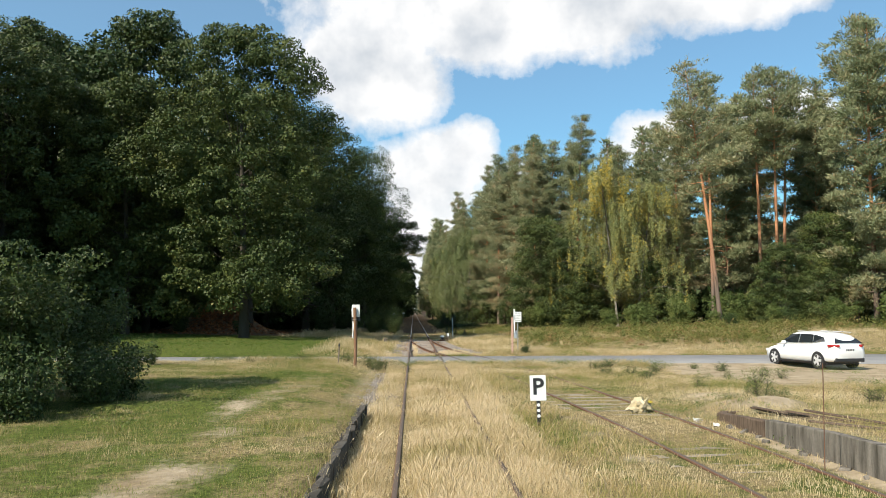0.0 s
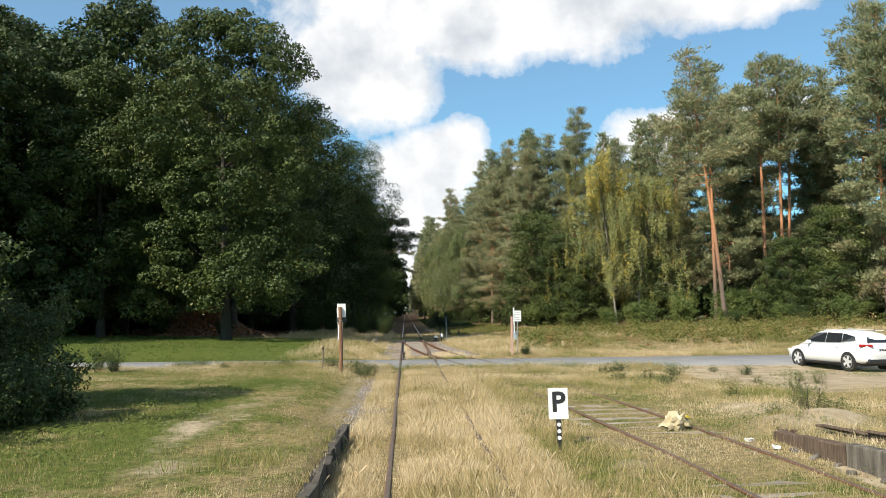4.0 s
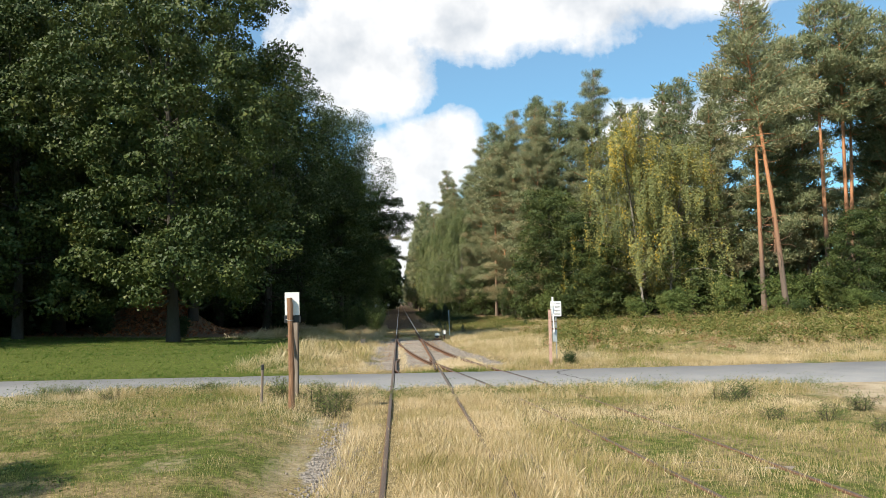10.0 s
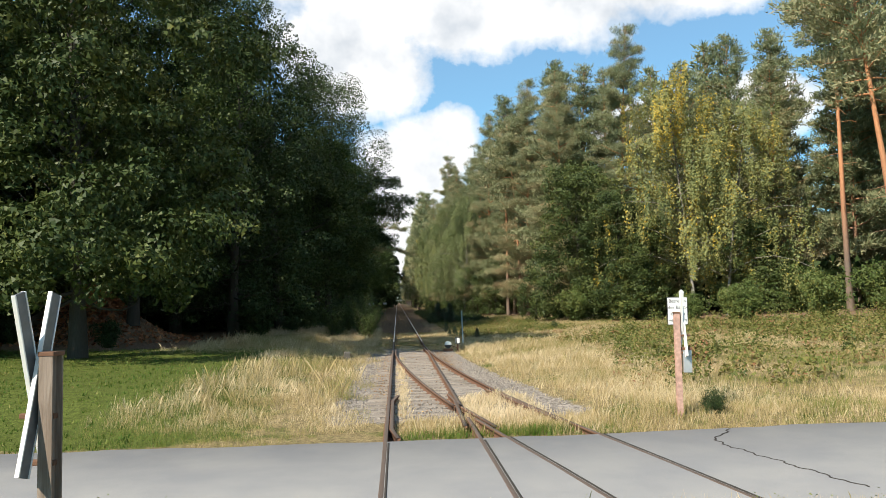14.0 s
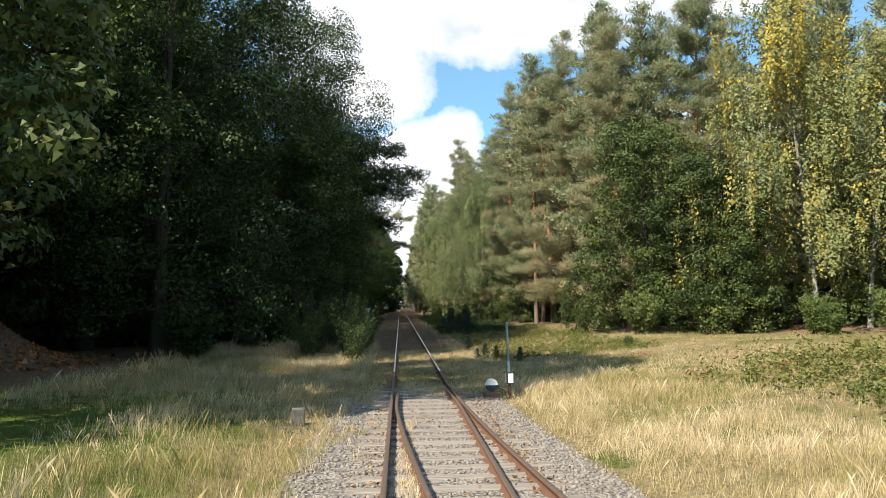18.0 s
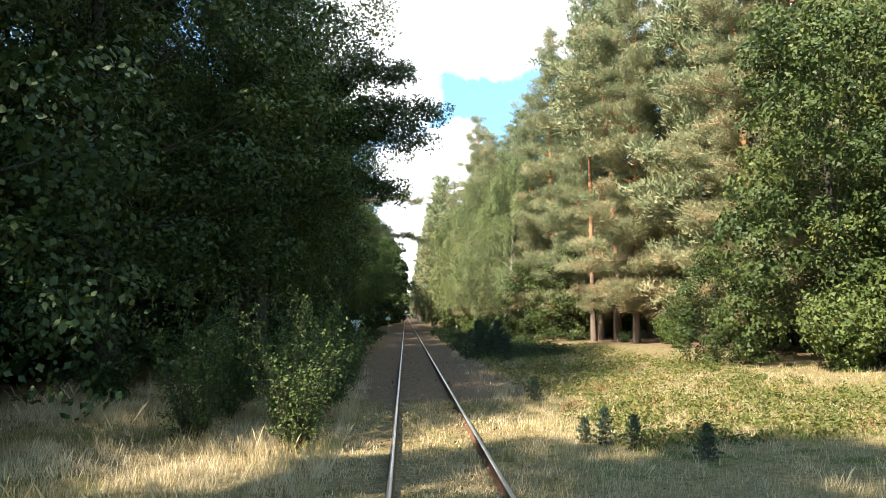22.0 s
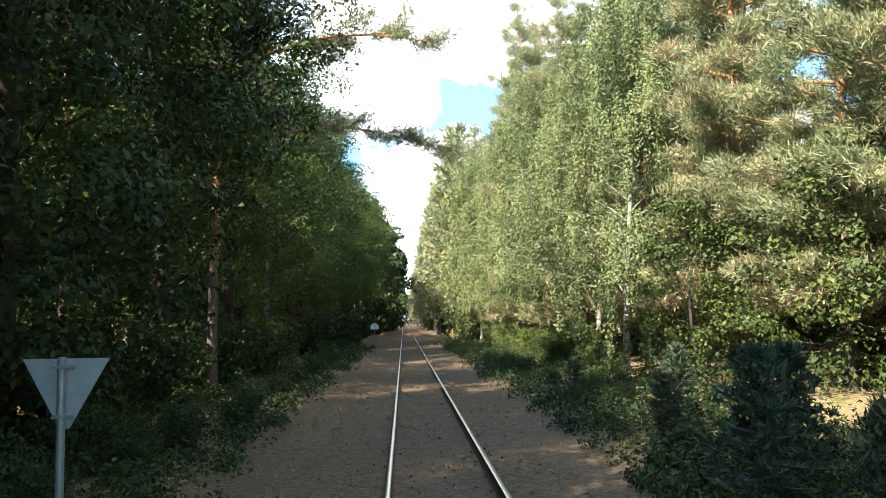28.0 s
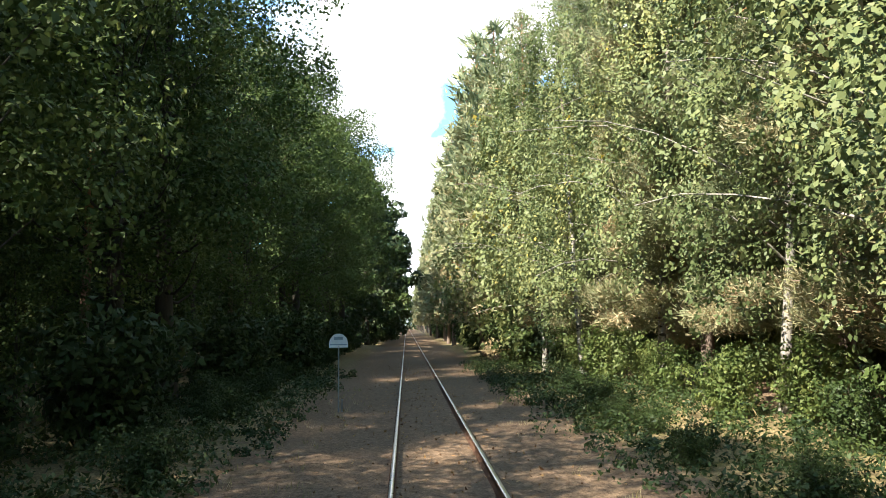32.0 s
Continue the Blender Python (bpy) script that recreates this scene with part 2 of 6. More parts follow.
SLEEPER = wood("grey_sleeper_wood", (0.17, 0.14, 0.115), (0.42, 0.375, 0.32), (1.2, 26, 26))
POST_WOOD = wood("weathered_red_brown_wood", (0.16, 0.075, 0.04), (0.42, 0.25, 0.15))
ROTTEN = wood("dark_rotten_timber", (0.055, 0.038, 0.028), (0.2, 0.145, 0.105))
POST_PALE = wood("grey_weathered_wood", (0.17, 0.13, 0.1), (0.36, 0.3, 0.25))


def concrete(name="stained_concrete", a=(0.13, 0.115, 0.095), b=(0.27, 0.24, 0.205)):
    m, n = material(name)
    p = world_place(n)
    g, s = n.noise(p, 26.0, 5.0, 0.7), n.noise(n.add("ShaderNodeMapping", {"Vector": p, "Scale": (4, 4, 0.7)}).outputs[0], 1.2, 5.0, 0.6)
    col = n.mix(g, a, b)
    col = n.mix(n.ramp(s, [(0.36, 0.0), (0.64, 1.0)]), col, (0.055, 0.048, 0.038))
    surface(n, col, 0.9, bump=g, strength=0.5, distance=0.01)
    return m


CONCRETE = concrete()
# Platform edge stone: the shade on its track side is put into the colour.
SHADED_STONE = concrete("shade_darkened_crumbling_stone", (0.045, 0.04, 0.034), (0.14, 0.122, 0.1))


def plain(name, colour, rough=0.5, metal=0.0, dirt=0.25, scale=7.0, spec=0.5):
    m, n = material(name)
    g = n.noise(place(n), scale, 5.0, 0.6)
    dark = tuple(c * (1 - dirt) for c in colour)
    surface(n, n.mix(n.ramp(g, [(0.35, 0.0), (0.7, 1.0)]), dark, colour), rough, metal, bump=g, strength=0.06, distance=0.004, spec=spec)
    return m


WHITE_PAINT = plain("white_sign_enamel", (0.78, 0.78, 0.76), 0.4, 0.0, 0.12)
BLACK_PAINT = plain("black_sign_enamel", (0.025, 0.025, 0.028), 0.45)
GREY_STEEL = plain("galvanised_steel", (0.42, 0.44, 0.45), 0.45, 0.6, 0.3)
SIGN_BACK = plain("bare_aluminium_back", (0.5, 0.52, 0.53), 0.4, 0.5, 0.2)
CAR_WHITE = plain("white_car_paint", (0.8, 0.8, 0.8), 0.18, 0.0, 0.03, 2.0)
CAR_GLASS = plain("dark_tinted_glass", (0.02, 0.024, 0.028), 0.05, 0.0, 0.2, 2.0, 0.8)
WEATHERED = plain("dull_weathered_metal", (0.2, 0.21, 0.22), 0.5, 0.3, 0.4)
RUBBER = plain("black_rubber", (0.025, 0.025, 0.026), 0.8)
ALLOY = plain("alloy_wheel", (0.6, 0.6, 0.6), 0.35, 0.1, 0.1)
RED_LENS = plain("red_lamp_lens", (0.35, 0.015, 0.015), 0.2)
FADED_RED = plain("faded_red_paint", (0.55, 0.34, 0.27), 0.6, 0.0, 0.45, 14.0)
BLUE_GREY = plain("pale_blue_grey_paint", (0.34, 0.42, 0.46), 0.5, 0.1, 0.3)
PLASTIC = plain("crumpled_cream_plastic", (0.5, 0.41, 0.25), 0.5, 0.0, 0.3)
YELLOW = plain("yellow_plastic", (0.6, 0.45, 0.06), 0.5, 0.0, 0.2)

# ---------------- mesh helpers ----------------


def mesh_from(name, verts, faces, mats=(), smooth=False, tint=None):
    """faces: array (n, k)"""
    me = bpy.data.meshes.new(name)
    verts, faces = np.asarray(verts, dtype=np.float32), np.asarray(faces, dtype=np.int32)
    n, k = faces.shape
    me.vertices.add(len(verts))
    me.vertices.foreach_set("co", verts.ravel())
    me.loops.add(n * k)
    me.loops.foreach_set("vertex_index", faces.ravel())
    me.polygons.add(n)
    me.polygons.foreach_set("loop_start", np.arange(0, n * k, k, dtype=np.int32))
    me.polygons.foreach_set("loop_total", np.full(n, k, dtype=np.int32))
    if smooth:
        me.polygons.foreach_set("use_smooth", np.ones(n, dtype=bool))
    if tint is not None:
        at = me.attributes.new("tint", "FLOAT", "POINT")
        at.data.foreach_set("value", np.asarray(tint, dtype=np.float32))
    me.update(calc_edges=True)
    for m in mats:
        me.materials.append(m)
    return me


def mesh_of(name, bm, mat, smooth=False):
    me = bpy.data.meshes.new(name)
    bmesh.ops.recalc_face_normals(bm, faces=bm.faces)
    bm.to_mesh(me)
    bm.free()
    if smooth:
        me.polygons.foreach_set("use_smooth", np.ones(len(me.polygons), dtype=bool))
    if mat:
        me.materials.append(mat)
    return me


def part(name, data, mat, parent, label="", at=None, smooth=False):
    """One mesh object under a thing or a part; data is a bmesh or a mesh."""
    if not isinstance(data, bpy.types.Mesh):
        data = mesh_of(name, data, mat, smooth)
    ob = new(name, data)
    ob.parent = parent
    if at is not None:
        ob.matrix_basis = at
    return tagged(ob, label)


def thing(name, m=None, label="", category="", group="", kind=""):
    ob = new(name)
    ob.empty_display_size = 0.2
    if m is not None:
        ob.matrix_basis = m
    return tagged(ob, label, category, group, kind)


def box(size, centre=(0, 0, 0), bevel=0.0, seg=2, bm=None, turn=None):
    bm = bm or bmesh.new()
    m = Matrix.Translation(centre) @ (turn or Matrix()) @ Matrix.Diagonal((*size, 1))
    vs = bmesh.ops.create_cube(bm, size=1, matrix=m)["verts"]
    if bevel:
        es = list({e for v in vs for e in v.link_edges})
        bmesh.ops.bevel(bm, geom=es, offset=bevel, segments=seg, affect="EDGES", profile=0.6)
    return bm


def rod(r, a, b, r2=None, seg=10, bm=None):
    bm = bm or bmesh.new()
    a, b = Vector(a), Vector(b)
    q = (b - a).to_track_quat("Z", "Y").to_matrix().to_4x4()
    bmesh.ops.create_cone(bm, cap_ends=True, segments=seg, radius1=r, radius2=r if r2 is None else r2, depth=(b - a).length,
                          matrix=Matrix.Translation((a + b) / 2) @ q)
    return bm


def extrude_outline(pts, depth, axis="Y", bm=None, bevel=0.0):
    """A flat outline in x, z made thick along y, centred."""
    bm = bm or bmesh.new()
    f = bm.faces.new([bm.verts.new((x, -depth / 2, z)) for x, z in pts])
    ex = bmesh.ops.extrude_face_region(bm, geom=[f])
    bmesh.ops.translate(bm, vec=(0, depth, 0), verts=[g for g in ex["geom"] if isinstance(g, bmesh.types.BMVert)])
    if bevel:
        bmesh.ops.bevel(bm, geom=list(bm.edges), offset=bevel, segments=2, affect="EDGES")
    return bm


def sweep(profile, path):
    """A closed x, z profile along a path of (x, y, z); returns verts, quads."""
    path, prof = np.asarray(path, float), np.asarray(profile, float)
    d = np.gradient(path, axis=0)
    side = np.stack([d[:, 1], -d[:, 0], np.zeros(len(d))], 1)
    side /= np.linalg.norm(side, axis=1)[:, None]
    v = path[:, None, :] + side[:, None, :] * prof[None, :, :1] + np.array([0, 0, 1.0]) * prof[None, :, 1:]
    n, k = len(path), len(prof)
    i, j = np.meshgrid(np.arange(n - 1), np.arange(k), indexing="ij")
    q = np.stack([i * k + j, i * k + (j + 1) % k, (i + 1) * k + (j + 1) % k, (i + 1) * k + j], -1).reshape(-1, 4)
    return v.reshape(-1, 3), q


def tubes(lines, seg=6):
    """Tapered round limbs: each a list of (x, y, z, radius)."""
    V, Q, base = [], [], 0
    for ln in lines:
        p = np.asarray(ln, float)
        d = np.gradient(p[:, :3], axis=0)
        d /= np.linalg.norm(d, axis=1)[:, None] + 1e-9
        ref = np.where(np.abs(d[:, 2:]) > 0.9, np.array([[1.0, 0, 0]]), np.array([[0, 0, 1.0]]))
        u = np.cross(d, ref)
        u /= np.linalg.norm(u, axis=1)[:, None] + 1e-9
        w = np.cross(d, u)
        a = np.arange(seg) / seg * 2 * math.pi
        v = p[:, None, :3] + p[:, None, 3:] * (u[:, None] * np.cos(a)[None, :, None] + w[:, None] * np.sin(a)[None, :, None])
        n = len(p)
        i, j = np.meshgrid(np.arange(n - 1), np.arange(seg), indexing="ij")
        q = np.stack([i * seg + j, i * seg + (j + 1) % seg, (i + 1) * seg + (j + 1) % seg, (i + 1) * seg + j], -1).reshape(-1, 4)
        V.append(v.reshape(-1, 3))
        Q.append(q + base)
        base += n * seg
    return np.concatenate(V), np.concatenate(Q)


def rhombs(centres, size, rng, up=0.35, droop=0.0, slim=0.55):
    """Small pointed leaves, one at each centre. Returns verts and faces."""
    n = len(centres)
    ax = rng.normal(size=(n, 3))
    ax[:, 2] -= droop
    ax /= np.linalg.norm(ax, axis=1)[:, None]
    nr = rng.normal(size=(n, 3))
    nr[:, 2] = np.abs(nr[:, 2]) + up
    sd = np.cross(ax, nr)
    sd /= np.linalg.norm(sd, axis=1)[:, None] + 1e-9
    s = (size * rng.uniform(0.6, 1.35, n))[:, None]
    c = np.asarray(centres)
    s = s * 1.25
    v = np.stack([c + sd * s * slim * 0.5 - ax * s * 0.25, c + ax * s * 0.55, c - sd * s * slim * 0.5 - ax * s * 0.3], 1)
    return v.reshape(-1, 3), np.arange(n * 3).reshape(-1, 3)

def facets(pos, face, size, rng, spread=0.5, slim=0.66, droop=0.0, kite=False):
    """Pointed leaves lying across a facing direction, three- or four-cornered. Returns verts and faces."""
    n = len(pos)
    nr = face / (np.linalg.norm(face, axis=1)[:, None] + 1e-9) + rng.normal(size=(n, 3)) * spread
    nr /= np.linalg.norm(nr, axis=1)[:, None] + 1e-9
    ax = rng.normal(size=(n, 3))
    ax[:, 2] -= droop
    ax -= nr * (ax * nr).sum(1)[:, None]
    ax /= np.linalg.norm(ax, axis=1)[:, None] + 1e-9
    sd = np.cross(nr, ax)
    s = (size * rng.uniform(0.65, 1.35, n))[:, None]
    if kite:
        v = np.stack([pos - ax * s * 0.5, pos + sd * s * slim * 0.5 - ax * s * 0.05, pos + ax * s * 0.62, pos - sd * s * slim * 0.5 - ax * s * 0.1], 1)
    else:
        v = np.stack([pos + sd * s * slim * 0.55 - ax * s * 0.3, pos + ax * s * 0.7, pos - sd * s * slim * 0.55 - ax * s * 0.36], 1)
    k = 4 if kite else 3
    return v.reshape(-1, 3), np.arange(n * k).reshape(-1, k)


def tuft_mass(cs, rad, count, rng, flat=0.62, subs=8, sub_r=0.46):
    """Points on lumpy foliage masses: each mass is a heap of smaller tufts. Returns points, facings and tuft numbers."""
    d = rng.normal(size=(len(cs), subs, 3))
    d[:, :, 2] += 0.3
    d /= np.linalg.norm(d, axis=2)[:, :, None]
    sc = cs[:, None] + d * rad[:, None, None] * np.array([0.85, 0.85, flat]) * rng.uniform(0.6, 1.0, (len(cs), subs, 1))
    sr = (rad[:, None] * sub_r * rng.uniform(0.7, 1.25, (len(cs), subs))).ravel()
    sc, out = sc.reshape(-1, 3), d.reshape(-1, 3)
    k = rng.choice(len(sc), count, p=sr ** 2 / (sr ** 2).sum())
    e = rng.normal(size=(count, 3)) + out[k] * 0.5
    e[:, 2] += 0.25
    e /= np.linalg.norm(e, axis=1)[:, None]
    pos = sc[k] + e * (sr[k] * rng.uniform(0.7, 1.1, count))[:, None] * np.array([1.15, 1.15, 0.75])
    return pos, e * 0.9 + out[k] * 0.4 + np.array([0, 0, 0.25]), k


# ---------------- ground ----------------


def ease(a, b, v):
    t = np.clip((np.asarray(v, float) - a) / (b - a), 0, 1)
    return t * t * (3 - 2 * t)


def lattice(i, j):
    v = np.sin(i * 127.1 + j * 311.7) * 43758.5453
    return v - np.floor(v)


def smooth_noise(x, y):
    x, y = np.broadcast_arrays(np.asarray(x, float), np.asarray(y, float))
    i, j = np.floor(x), np.floor(y)
    u, v = x - i, y - j
    u, v = u * u * (3 - 2 * u), v * v * (3 - 2 * v)
    return (lattice(i, j) * (1 - u) + lattice(i + 1, j) * u) * (1 - v) + (lattice(i, j + 1) * (1 - u) + lattice(i + 1, j + 1) * u) * v


def wob(x, y, s=1.0):
    """Patchy unevenness from about -1 to 1."""
    x, y = np.asarray(x, float) * 0.33 * s + 17.3, np.asarray(y, float) * 0.33 * s + 5.1
    return (smooth_noise(x, y) * 0.55 + smooth_noise(x * 2.1, y * 2.1 + 9) * 0.3 + smooth_noise(x * 4.3 + 3, y * 4.3) * 0.15 - 0.5) * 2.6


ROAD_FAR = lambda x: 37.35 + 0.05 * np.clip(x, -40, 25) * (np.asarray(x) > 0) - 0.002 * np.clip(-np.asarray(x), 0, 40)
ROAD_NEAR = lambda x: 33.05 - 0.045 * np.clip(np.asarray(x) - 3, 0, 40) + 0.02 * np.clip(-np.asarray(x), 0, 12)


HEAPS_OF_SOIL = [(2.75, 15.6, 0.4, 0.13), (2.8, 13.6, 0.4, 0.1), (2.9, 11.5, 0.4, 0.08), (6.3, 16.4, 0.9, 0.34), (7.6, 17.2, 0.8, 0.24), (6.9, 19.2, 0.9, 0.12)]


RAMP_TOP = lambda y: np.interp(-np.asarray(y, float), [-15.5, -13.4, -11.7, -10.0, 0.0], [0.18, 0.27, 0.37, 0.42, 0.45])


def ground_z(x, y):
    x, y = np.asarray(x, float), np.asarray(y, float)
    z = -0.13 + 0.03 * wob(x, y) + 0.075 * ease(37, 34, y)
    for hx, hy, hr, hh in HEAPS_OF_SOIL:
        z = z + hh * np.exp(-((x - hx) ** 2 + (y - hy) ** 2) / hr ** 2)
    plat = ease(-1.5, -1.62, x) * ease(16.3, 16.0, y)
    z = z + plat * 0.31
    z = z + ease(-1.7, -3.2, x) * ease(15.5, 16.5, y) * ease(33.5, 31, y) * 0.24
    z = z + ease(1.5, 2.6, x) * ease(5.4, 4.6, x) * ease(33, 31.5, y) * 0.05
    z = z + ease(1.5, 1.1, np.abs(x - 0.25)) * ease(32.5, 31, y) * 0.022
    z = z + ease(5.72, 5.82, x) * ease(15.7, 15.3, y) * (RAMP_TOP(y) + 0.02)
    z = z + ease(5.5, 8, x) * ease(14, 18, y) * ease(31, 24, y) * 0.1
    z = z - ease(12, 15, x) * ease(25, 29, y) * ease(33.0, 32.0, y) * 0.06
    past = ease(39.5, 44, y)
    z = z + past * (ease(2.6, 14, x) * 0.55 + ease(14, 30, x) * 0.6 + ease(-3.0, -6.0, x) * 0.25 + ease(-6, -30, x) * 0.35)
    z = z + past * ease(2.4, 3.4, np.abs(x)) * ease(64, 58, y) * 0.12
    z = z + 3.0 * np.exp(-(((x + 17.8) / 2.8) ** 2 + ((y - 69.5) / 2.6) ** 2))
    z = z + ease(37.9, 38.7, y) * ease(45, 40, y) * ease(2.8, 3.8, x) * 0.2
    on_road = ease(0.6, 0.0, np.maximum(ROAD_NEAR(x) - y, y - ROAD_FAR(x)))
    z = z * (1 - on_road) + (-0.035) * on_road
    side = ease(1.6, 1.15, np.abs(x - siding(y))) * ease(32.5, 31, y)
    z = z * (1 - side) + (-0.036 + 0.012 * ease(19, 23, y) + 0.022 * wob(x, y, 1.5)) * side
    bed = ease(1.9, 1.4, np.abs(x)) * past
    z = z * (1 - bed) + (-0.15 + 0.012 * wob(x, y, 3)) * bed
    return z


def siding(y):
    """Centre of the siding at y."""
    ys = [-20, 6, 10, 14, 18, 22, 26, 30, 34, 38, 42, 46, 50, 54, 58, 62]
    xs = [4.4, 4.4, 4.38, 4.28, 4.05, 3.74, 3.42, 2.98, 2.45, 1.84, 1.24, 0.82, 0.49, 0.24, 0.08, 0.0]
    f = np.interp(y, ys, xs)
    return (f + np.interp(np.asarray(y) - 1.2, ys, xs) + np.interp(np.asarray(y) + 1.2, ys, xs)) / 3


def covers(x, y):
    """How bare, green, stony and leaf-strewn the ground is at a place."""
    w, w2 = wob(x, y), wob(x + 40, y * 1.3, 2.2)
    bare = 0.12 + 0.1 * w2
    green = 0.34 + 0.22 * w2
    near = ease(36, 33, y)
    bare = bare + near * (0.44 + 0.4 * w2) * np.exp(-((x + 3.6 + 0.4 * w) / 0.8) ** 2) * ease(27, 20, y) + near * 0.36 * np.exp(-((x + 2.05) / 0.36) ** 2) * ease(15, 18, y)
    for hx, hy, hr, hh in HEAPS_OF_SOIL:
        bare = bare + 0.48 * np.exp(-((x - hx) ** 2 + (y - hy) ** 2) / (hr * 1.3) ** 2)
    bare = bare + 0.6 * np.exp(-((x - 5.45) / 0.2) ** 2) * ease(14, 13.2, y)
    green = green + near * ease(-1.7, -3.0, x) * 0.26 - near * ease(1.8, 1.2, np.abs(x)) * 0.3
    lot = ease(8.2, 10.2, x + w) * ease(20, 25, y + w) * ease(34, 32.5, y)
    bare = bare + lot * 0.75 + ease(5.4, 6, x) * ease(16, 14, y) * 0.3
    green = green - lot * 0.2 + near * ease(1.5, 3, x) * 0.1
    lawn = ease(-2.6, -5.0, x) * ease(38, 39, y) * ease(62, 56, y + 2 * w)
    green = green + lawn * 0.8
    bare = bare - lawn * 0.5
    mead = ease(1.8, 3.0, x) * ease(38, 40, y)
    green = green + mead * (0.04 + 0.12 * w2)
    stony = ease(39.4, 40.6, y) * ease(64, 60, y) * np.maximum(ease(2.1, 1.7, np.abs(x + 0.1)), ease(2.0, 1.6, np.abs(x - siding(y)))) * 0.95
    stony = stony + near * ease(0.62, 0.3, np.abs(x + 1.4)) * ease(16.5, 18, y) * ease(29, 25, y) * (0.5 + 0.5 * w2) + near * ease(0.4, 0.15, np.abs(x - 1.2)) * ease(15, 17, y) * ease(27, 22, y) * (0.5 + 0.4 * w)
    edge = np.interp(y, [0, 45, 60, 72, 80, 95, 110, 122, 500], [60, 40, 27, 21, 15, 13, 10, 7.5, 7.0])
    litter = np.maximum(ease(-9.5, -12.5, x) * ease(56, 62, y), ease(-0.5, 2.0, x - edge) * ease(45, 50, y))
    late = ease(73, 84, y)
    litter = np.maximum(litter, late * ease(6.0, 2.0, np.abs(x)) * 0.8)
    green = green - late * 0.1
    return np.clip(bare, 0, 1), np.clip(green, 0, 1), np.clip(stony, 0, 1), np.clip(litter, 0, 1)


def graded(lo, hi, step, far_lo, far_hi):
    mid = np.arange(lo, hi + step / 2, step)
    a = lo - np.cumsum(step * 1.35 ** np.arange(1, 40))
    b = hi + np.cumsum(step * 1.35 ** np.arange(1, 40))
    return np.concatenate([np.append(a[a > far_lo], far_lo)[::-1], mid, np.append(b[b < far_hi], far_hi)])


gx, gy = graded(-9, 12, 0.25, -2500, 2500), graded(-2, 150, 0.5, -2500, 3000)
GXX, GYY = np.meshgrid(gx, gy)
far_fade = ease(400, 150, np.hypot(GXX, GYY - 60))
gv = np.stack([GXX, GYY, ground_z(GXX, GYY) * far_fade - 0.13 * (1 - far_fade)], -1).reshape(-1, 3)
nx, ny = len(gx), len(gy)
ii, jj = np.meshgrid(np.arange(ny - 1), np.arange(nx - 1), indexing="ij")
gq = np.stack([ii * nx + jj, ii * nx + jj + 1, (ii + 1) * nx + jj + 1, (ii + 1) * nx + jj], -1).reshape(-1, 4)
ground_me = mesh_from("ground", gv, gq, [GROUND], True)
cb = covers(gv[:, 0], gv[:, 1])
at = ground_me.attributes.new("cover", "FLOAT_COLOR", "POINT")
at.data.foreach_set("color", np.stack([cb[0], cb[1], cb[2], np.ones(len(gv))], 1).astype(np.float32).ravel())
at = ground_me.attributes.new("litter", "FLOAT", "POINT")
at.data.foreach_set("value", cb[3].astype(np.float32))
tagged(new("ground", ground_me), "dry straw-coloured and green grass over sandy soil", "ground", kind="structure")

# road across the track
rx = np.concatenate([[-900, -300, -120, -60], np.arange(-40, 41, 0.5), [60, 120, 300, 900]])
rn, rf = ROAD_NEAR(rx) + 0.13 * wob(rx * 3, rx * 0 + 2), ROAD_FAR(rx) + 0.1 * wob(rx * 4, rx * 0 + 9)
rows_y = [rn - 0.15, rn, rn * 0.5 + rf * 0.5, rf, rf + 0.15]
rows_z = [-0.16, -0.003, 0.0, -0.003, -0.16]
rv = np.concatenate([np.stack([rx, yy, np.full(len(rx), zz)], 1) for yy, zz in zip(rows_y, rows_z)])
k = len(rx)
rq = np.array([(r * k + c, r * k + c + 1, (r + 1) * k + c + 1, (r + 1) * k + c) for r in range(4) for c in range(k - 1)])
tagged(new("road", mesh_from("road", rv, rq, [ASPHALT])), "narrow grey asphalt country road with worn edges", "road", kind="structure")

crack_y = np.linspace(37.5, 33.6, 48)
crack_x = np.interp(-crack_y, (-37.5, -36.6, -36.0, -33.6), (4.85, 4.2, 4.24, 4.7)) + 0.025 * np.sin(crack_y * 23) + 0.03 * np.sin(crack_y * 9)
cv, cq = sweep([(-0.012, 0.0), (0.012, 0.0), (0.012, 0.004), (-0.012, 0.004)], np.stack([crack_x, crack_y, np.full(len(crack_x), 0.0)], 1))
tagged(new("road_crack", mesh_from("road_crack", cv, cq, [DARK_GAP])), "dark branching crack across the grey asphalt", "crack", kind="structure")

# ---------------- rails and sleepers ----------------
FOOT = [(-0.06, -0.149), (0.06, -0.149), (0.06, -0.138), (0.012, -0.12), (0.009, -0.045), (0.034, -0.036), (0.036, -0.006),
        (0.028, 0.0), (-0.028, 0.0), (-0.036, -0.006), (-0.034, -0.036), (-0.009, -0.045), (-0.012, -0.12), (-0.06, -0.138)]


